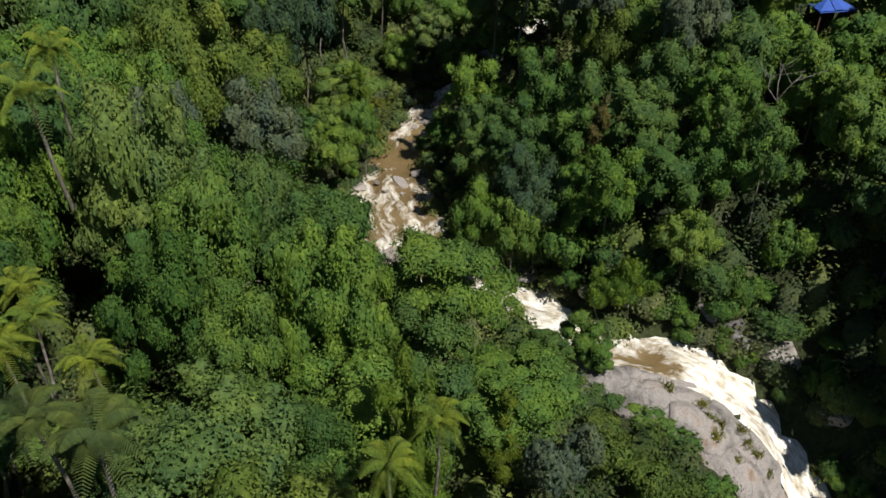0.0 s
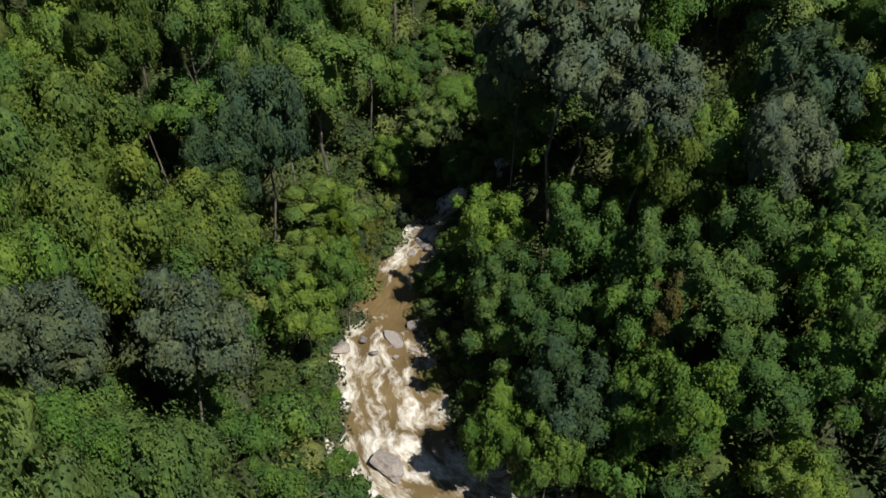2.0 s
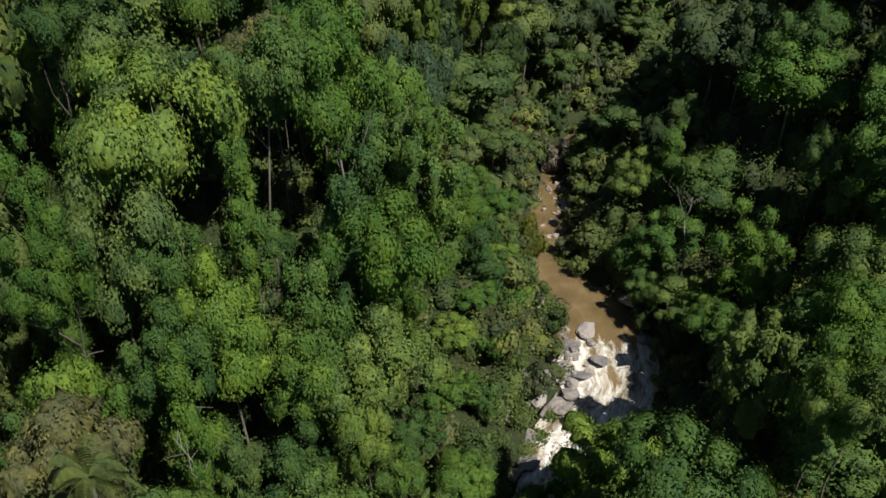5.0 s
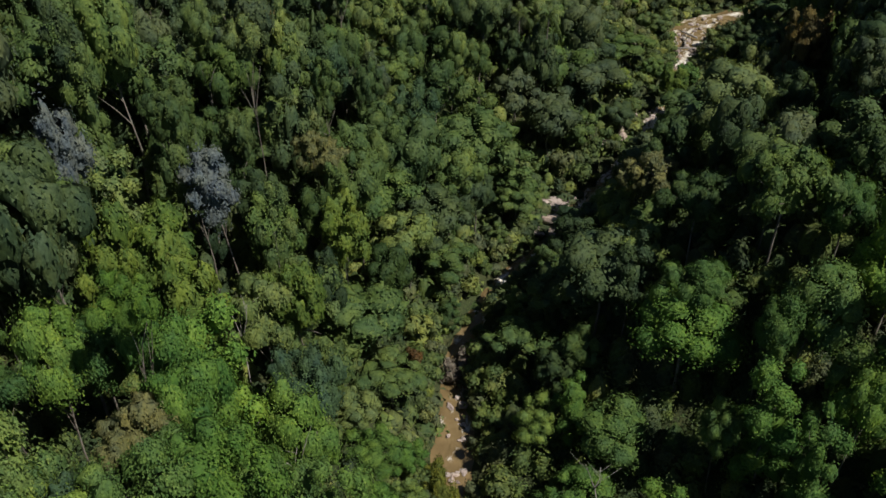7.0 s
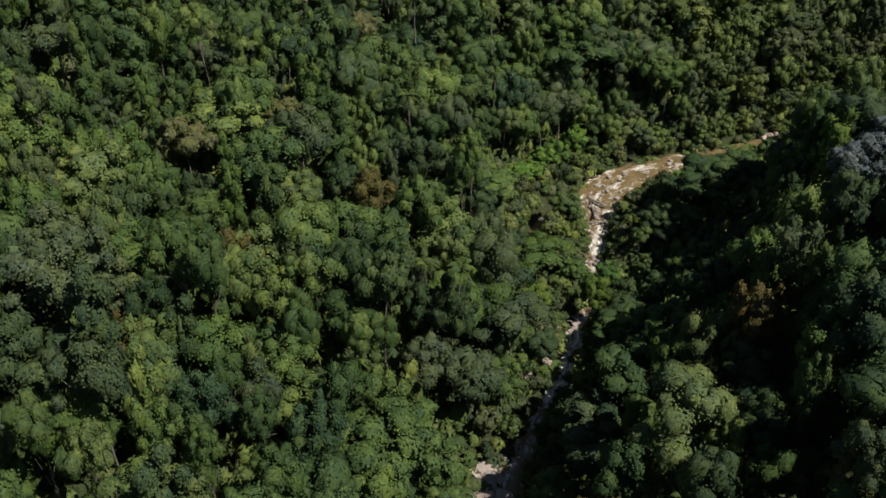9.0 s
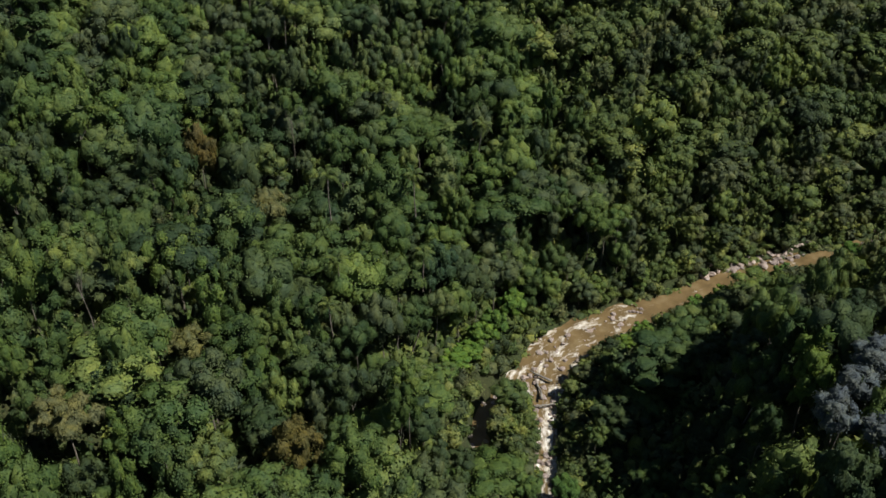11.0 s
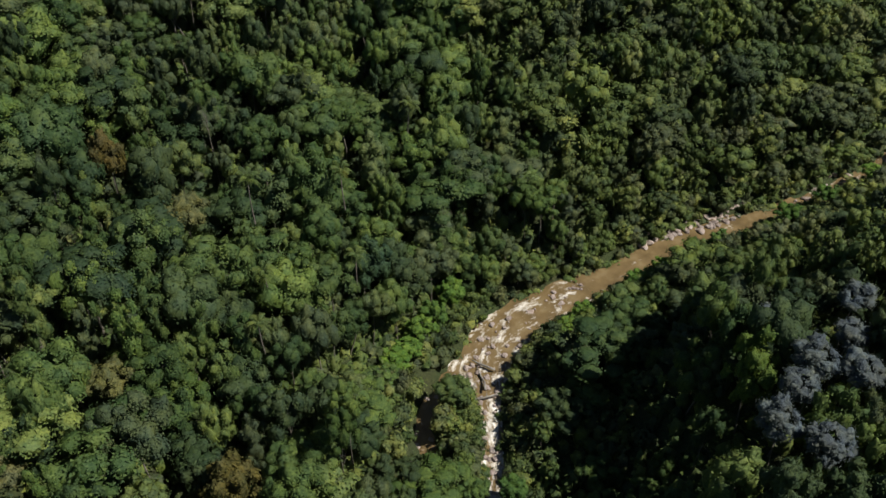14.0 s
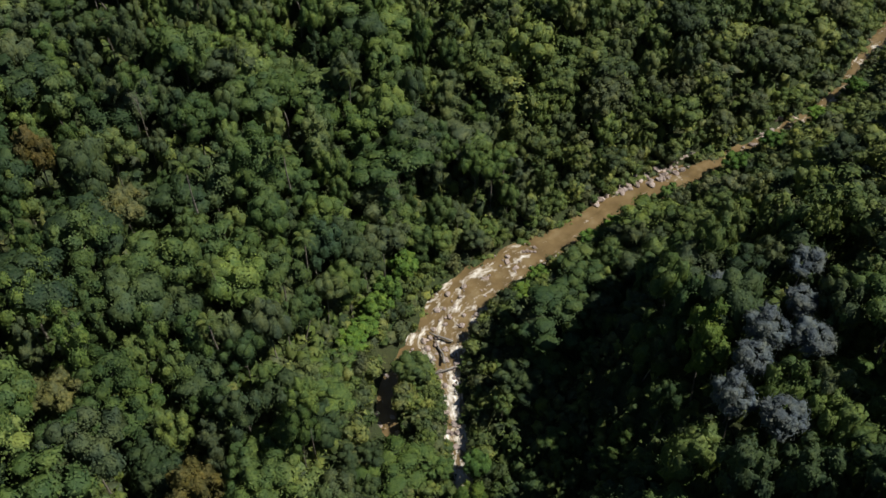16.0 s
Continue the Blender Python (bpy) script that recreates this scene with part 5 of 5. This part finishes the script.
def house(x, y, turn):
    ob = thing("house", "small limewashed house with a blue hipped roof in a clearing", "house")
    w, d, h, t = 5.8, 4.4, 2.7, 0.2
    bm_part("wall", [(-w / 2, -d / 2, -1.5, w / 2, -d / 2 + t, h)], wall_mat, ob)
    bm_part("wall", [(-w / 2, d / 2 - t, -1.5, w / 2, d / 2, h)], wall_mat, ob)
    bm_part("wall", [(-w / 2, -d / 2 + t, -1.5, -w / 2 + t, d / 2 - t, h)], wall_mat, ob)
    bm_part("wall", [(w / 2 - t, -d / 2 + t, -1.5, w / 2, d / 2 - t, h)], wall_mat, ob)
    roof = hip_roof("roof", w, d, h, 1.5, 0.5, blue_mat, ob, "blue-painted sheet metal roof")
    bm_part("chimney", [(-2.0, 0.3, h + 0.5, -1.4, 0.9, h + 1.9)], clay_mat, roof, "red clay chimney")
    door = bm_part("door", [(-0.45, -d / 2 - 0.03, 0.0, 0.45, -d / 2 + 0.05, 2.05)], wood_mat, ob, "dark wooden door")
    bm_part("frame", [(-0.55, -d / 2 - 0.02, 0.0, -0.45, -d / 2 + 0.04, 2.15), (0.45, -d / 2 - 0.02, 0.0, 0.55, -d / 2 + 0.04, 2.15)], wood_mat, door)
    for wx in (-2.0, 2.0):
        win = bm_part("window", [(wx - 0.5, -d / 2 - 0.02, 1.0, wx + 0.5, -d / 2 + 0.03, 2.0)], glass_mat, ob, "small dark window")
        bm_part("frame", [(wx - 0.58, -d / 2 - 0.04, 0.92, wx - 0.5, -d / 2 + 0.02, 2.08), (wx + 0.5, -d / 2 - 0.04, 0.92, wx + 0.58, -d / 2 + 0.02, 2.08)], wood_mat, win)
    ob.matrix_basis = pose(x, y, float(ground_z(x, y)[0]) + 0.2, 0, 0, turn)


def shed(x, y, turn):
    ob = thing("shed", "open wooden shed under a blue sheet roof", "shed")
    for px, py in ((-1.2, -0.9), (1.2, -0.9), (1.2, 0.9), (-1.2, 0.9)):
        bm_part("post", [(px - 0.06, py - 0.06, -1.0, px + 0.06, py + 0.06, 2.4)], wood_mat, ob)
    hip_roof("roof", 2.4, 1.8, 2.4, 0.6, 0.3, blue_mat, ob, "blue sheet roof")
    ob.matrix_basis = pose(x, y, float(ground_z(x, y)[0]), 0, 0, turn)


house(35.2, 70.6, 25)
shed(28.6, 60.6, 10)
FREE += [(36, 74, 2.4), (29.5, 62.5, 2.6)]


def dirt_path():
    line = np.array([(46, 92), (39.5, 78), (36.2, 71), (34.5, 65)], float)
    u = np.linspace(0, len(line) - 1, 70)
    x, y = np.interp(u, np.arange(len(line)), line[:, 0]), np.interp(u, np.arange(len(line)), line[:, 1])
    tx, ty = np.gradient(x), np.gradient(y)
    ln = np.hypot(tx, ty)
    off = np.linspace(-0.8, 0.8, 7)
    X, Y = x[:, None] + (ty / ln)[:, None] * off, y[:, None] - (tx / ln)[:, None] * off
    Z = ground_z(X.ravel(), Y.ravel()) + 0.10
    i = (np.arange(69)[:, None] * 7 + np.arange(6)).ravel()
    me = quads_mesh("path", np.c_[X.ravel(), Y.ravel(), Z], np.c_[i, i + 1, i + 8, i + 7], sand_mat)
    return tagged(new("path", me), "sandy earth track through a clearing on the east slope", "path", kind="structure")


dirt_path()


def log(x, y, long, turn, tilt):
    r = np.random.default_rng(int(x * 10 + y))
    pts = [(-long / 2, 0, 0), (-long / 6, r.normal() * 0.12, r.normal() * 0.06), (long / 5, r.normal() * 0.12, r.normal() * 0.06), (long / 2, 0, 0)]
    v, f = tube(pts, [0.2, 0.18, 0.15, 0.09], 8)
    f.append(tuple(range(7, -1, -1)))
    for k in (0.1, -0.25):
        tv, tf = tube([(long * k, 0, 0), (long * k + 0.4, r.normal() * 0.5, 0.5)], [0.07, 0.03], 5)
        f += [tuple(i + len(v) for i in face) for face in tf]
        v += tv
    ob = new("driftwood_log", mesh_of("driftwood_log", v, f, [dead_mat], smooth=True))
    ob.matrix_basis = pose(x, y, level_at(x, y) + 0.55, 0, tilt, turn)
    return tagged(ob, "bleached driftwood log jammed among the river boulders", "log", "driftwood logs")


for x, y, long, turn, tilt in ((67.5, 189.0, 5.5, 35, 5), (69.0, 187.4, 4.5, -20, -6), (70.8, 190.6, 5.0, 70, 4), (66.4, 191.4, 3.6, 10, 3), (72.6, 192.6, 4.0, 120, -4), (8.6, 88.0, 3.6, 60, 6)):
    log(x, y, long, turn, tilt)


# ---- the forest ----
def scatter(step, seed, low=False):
    """Stems on a jittered net over the valley: place, distance to the bank and side."""
    r = np.random.default_rng(seed)
    gx, gy = np.meshgrid(np.arange(-44, 212, step), np.arange(8, 276, step))
    x, y = gx.ravel() + r.uniform(-0.43, 0.43, gx.size) * step, gy.ravel() + r.uniform(-0.43, 0.43, gx.size) * step
    left = np.interp(y, [8, 28, 44, 92, 156, 172, 204, 220, 252, 272], [-24, -27, -36, -40, -36, -29, -21, -13, 2, 24])
    right = np.interp(y, [8, 28, 44, 92, 108, 124, 140, 156, 172, 188, 204, 236, 252, 272], [38, 42, 45, 54, 70, 80, 108, 130, 168, 196, 206, 208, 150, 80])
    keep = (x > left) & (x < right)
    x, y = x[keep], y[keep]
    s, d, z, w = river_near(x, y)
    a = np.abs(d) - w
    side = side_channel(x, y)[0]
    keep = (a > (-0.5 if low else 0.5)) & (side > 2.3)
    # the bare slab beside the fall
    keep &= ~((s > SLAB_FROM) & (s < SLAB_TO) & (d < 0) & (a < slab_width(s) + (1.3 if low else -0.3)))
    return x[keep], y[keep], np.minimum(a, side - 2.0)[keep], s[keep], d[keep], r


def usual_height(s, d):
    """How tall the forest stands along the valley, west and east of the river."""
    if d < 0:
        return float(np.interp(s, [60, 84, 92, 108, 118, 128, 145, 168, 182, 196, 230, 300], [11, 14, 16.5, 17, 18.5, 20, 21, 21, 17, 15, 13.5, 12.5]))
    if 60 < s < 135 and d > 20:
        return 9.0
    return float(np.interp(s, [60, 80, 95, 110, 125, 142, 152, 166, 195, 215, 245, 280, 340], [11, 12, 13, 15, 14.5, 16, 14, 12, 13.5, 15, 15, 13, 11]))


def most_height(s, d, a):
    """How tall the growth is at that distance from the bank."""
    if d < 0:
        if s < 82:
            return 1.0 + (0.62 + 0.3 * float(blend(s, 70, 80))) * max(0.0, a - float(slab_width(s)))
        if s < 95:
            near, slope = (11.0, 1.5) if s < 90 else (6.0, 1.9)
            return 3.2 + 0.95 * min(a, near) + slope * max(0.0, a - near)
        if s < 112:
            return 1.8 + 1.9 * a
        if 138 < s < 172:
            return 3.4 + 0.8 * min(a, 6.5) + 2.2 * max(0.0, a - 6.5)
        if 228 < s < 252 and a < 9:
            return 2.0 + 0.8 * a
        return 3.6 + 1.8 * a
    if s < 78 and a < 7.5:
        return 3.0 + 1.3 * a
    if s < 98:
        return 5.0 + 2.0 * a
    if s < 113:
        return 2.2 + 0.95 * a
    if 150 < s < 186:
        return 3.0 + 0.8 * a
    if 186 <= s < 232:
        return 2.2 + 0.95 * a
    if s > 232 and 8 < a < 20:
        return 5.2 if s < 262 else 8.5
    if 222 < s < 262:
        return 1.6 + 0.9 * a
    if s > 325:
        return 1.8 + 0.42 * a
    if s > 262:
        return 3.2 + 0.55 * a
    return 3.6 + 1.5 * a


# openings where nothing taller than a shrub stands
GLADES = [(16.6, 72.6, 3.2), (13.8, 77.0, 2.6), (29.6, 140.6, 2.6), (27.6, 135.4, 2.4), (40.4, 140.4, 3.4), (37.0, 143.6, 3.0), (43.4, 137.4, 2.6)]


def forest_stems():
    stems = []
    x, y, a, s, d, r = scatter(4.35, 42)
    g = ground_z(x, y)
    for i in range(len(x)):
        if any(math.hypot(x[i] - cx, y[i] - cy) < cr for cx, cy, cr in FREE):
            continue
        if d[i] > 0 and 128 < s[i] < 225 and a[i] > 4 and r.uniform() < 0.2:
            continue
        top = usual_height(s[i], d[i]) * float(np.clip(r.normal(1.0, 0.19), 0.62, 1.5))
        top = min(top, most_height(s[i], d[i], a[i]) * r.uniform(0.85, 1.1))
        pick = r.uniform()
        kind = "dome" if pick < 0.30 else "round" if pick < 0.54 else "umbrella" if pick < 0.76 else "column"
        if top < 5.0:
            kind = "shrub"
        tall = top / TOPS[kind]
        size = float(np.clip(np.exp(r.normal(0.02, 0.3)), 0.6, 1.8))
        if kind == "shrub":
            size = float(np.clip(tall * r.uniform(0.75, 1.05), 0.55, 1.4))
        elif top < 8.5:
            size *= 0.78
        size = min(size, max(0.5, (a[i] + (3.2 if 114 < s[i] < 129 or (205 < s[i] < 222 and d[i] > 0) else 2.6 if 176 < s[i] < 204 or (240 < s[i] < 258 and d[i] < 0) or s[i] > 338 else 1.0)) / (0.85 * SHAPES[kind][0])))
        stems.append((kind, x[i], y[i], g[i], size, tall, r.uniform()))
    # shrubs along the water's edge
    x, y, a, s, d, r = scatter(2.0, 43, True)
    g = ground_z(x, y)
    for i in range(len(x)):
        inland = a[i] > 3.4
        if (inland and (y[i] > 112 or r.uniform() > 0.2)) or any(math.hypot(x[i] - cx, y[i] - cy) < cr * 0.6 for cx, cy, cr in FREE[:16]):
            continue
        size = r.uniform(0.8, 1.35) if inland else r.uniform(0.75, 1.3) if (y[i] > 112 or (d[i] > 0 and s[i] < 84)) and a[i] > 0.4 else r.uniform(0.45, 0.85)
        tall = min(size * r.uniform(0.9, 1.9), most_height(s[i], d[i], a[i]) / 2.9)
        stems.append(("shrub", x[i], y[i], g[i], min(size, (a[i] + 1.5) / 1.7), max(0.3, tall), r.uniform()))
    return [t for t in stems if t[0] == "shrub" or not any(math.hypot(t[1] - cx, t[2] - cy) < cr for cx, cy, cr in GLADES)]


def woods_mesh(stems):
    """The rest of the woods, joined: every stem still has a crown of its own."""
    r = np.random.default_rng(5)
    kits = {}
    for kind, (R, H, bole) in SHAPES.items():
        kits[kind] = []
        for k in range(8):
            v, q, t, _ = crown_arrays(kind, R, H, 220 if kind == "shrub" else 760, 0.30, np.random.default_rng(900 + k), simple=True, shell=(CORE, CORE_T))
            kits[kind].append((v + (0, 0, bole), t))
    verts, quads, tint, base = [], [], [], 0
    for kind, x, y, z, size, tall, tone in stems:
        v, q = kits[kind][int(r.integers(8))]
        a = r.uniform(0, 6.28)
        c, s = math.cos(a), math.sin(a)
        up, lift = stretch(TOPS[kind], size, tall)
        p = np.c_[(v[:, 0] * c - v[:, 1] * s) * size, (v[:, 0] * s + v[:, 1] * c) * size, v[:, 2] * up + lift] + (x, y, z)
        verts.append(p)
        quads.append(q + base)
        tint.append(np.full(len(p), tone))
        base += len(p)
    return joined("far_woods", verts, quads, tint)


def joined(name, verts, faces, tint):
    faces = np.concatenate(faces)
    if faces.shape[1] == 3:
        me = quads_mesh(name, np.concatenate(verts), np.zeros((0, 4), int), far_hazed_leaf_mat, faces)
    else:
        me = quads_mesh(name, np.concatenate(verts), faces, far_hazed_leaf_mat)
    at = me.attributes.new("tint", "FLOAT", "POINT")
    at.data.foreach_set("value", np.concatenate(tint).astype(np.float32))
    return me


def undergrowth_mesh():
    """Low leafy growth over the floor between the stems."""
    x, y, a, s, d, r = scatter(2.0, 44, True)
    g = ground_z(x, y)
    verts, quads, tint, base = [], [], [], 0
    for i in range(len(x)):
        n = 170 if y[i] < 110 else 14
        dirs = fibonacci(n * 2, r)
        dirs = dirs[dirs[:, 2] > -0.05]
        rad = r.uniform(1.1, 1.8)
        rise = min(r.uniform(1.2, 4.4), 0.6 + 0.8 * max(0.0, a[i]))
        p = np.array((x[i], y[i], g[i])) + dirs * (rad, rad, rise) * r.uniform(0.7, 1.15, len(dirs))[:, None]
        nv = leaf_tris(p, dirs + (0, 0, 0.6) + r.normal(size=p.shape) * 0.4, 0.24 if y[i] < 110 else 0.6, r)
        tone = r.uniform()
        verts.append(nv)
        quads.append(np.arange(len(nv)).reshape(-1, 3) + base)
        base += len(nv)
        # the thicket under the leaves stops the light
        body = np.array((x[i], y[i], g[i])) + CORE * (rad, rad, rise) * r.uniform(0.66, 0.9, (len(CORE), 1))
        verts.append(body)
        quads.append(CORE_T + base)
        base += len(body)
        tint.append(np.full(len(nv) + len(body), tone))
    return joined("undergrowth", verts, quads, tint)


def grow_forest():
    rest, count = [], {}
    for tree in sorted(forest_stems(), key=lambda t: t[2] + 0.3 * abs(t[1] - 0.3 * t[2])):
        kind, x, y, z, size, tall, tone = tree
        if not (-28 < x < 100 and count.get(kind, 0) < 300):
            rest.append(tree)
            continue
        count[kind] = count.get(kind, 0) + 1
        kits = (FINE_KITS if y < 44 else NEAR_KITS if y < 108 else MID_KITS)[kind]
        name, label, group = TREE_TEXT[kind]
        plant(name, kits[int(tone * 997) % len(kits)], (x, y, z), (size, tall), TOPS[kind], label, kind if kind == "shrub" else "tree", group)
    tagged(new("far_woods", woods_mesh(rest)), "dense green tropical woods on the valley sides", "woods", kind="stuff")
    tagged(new("undergrowth", undergrowth_mesh()), "low leafy undergrowth between the forest trees", "undergrowth", kind="stuff")
    return len(rest), count


print("forest", grow_forest())
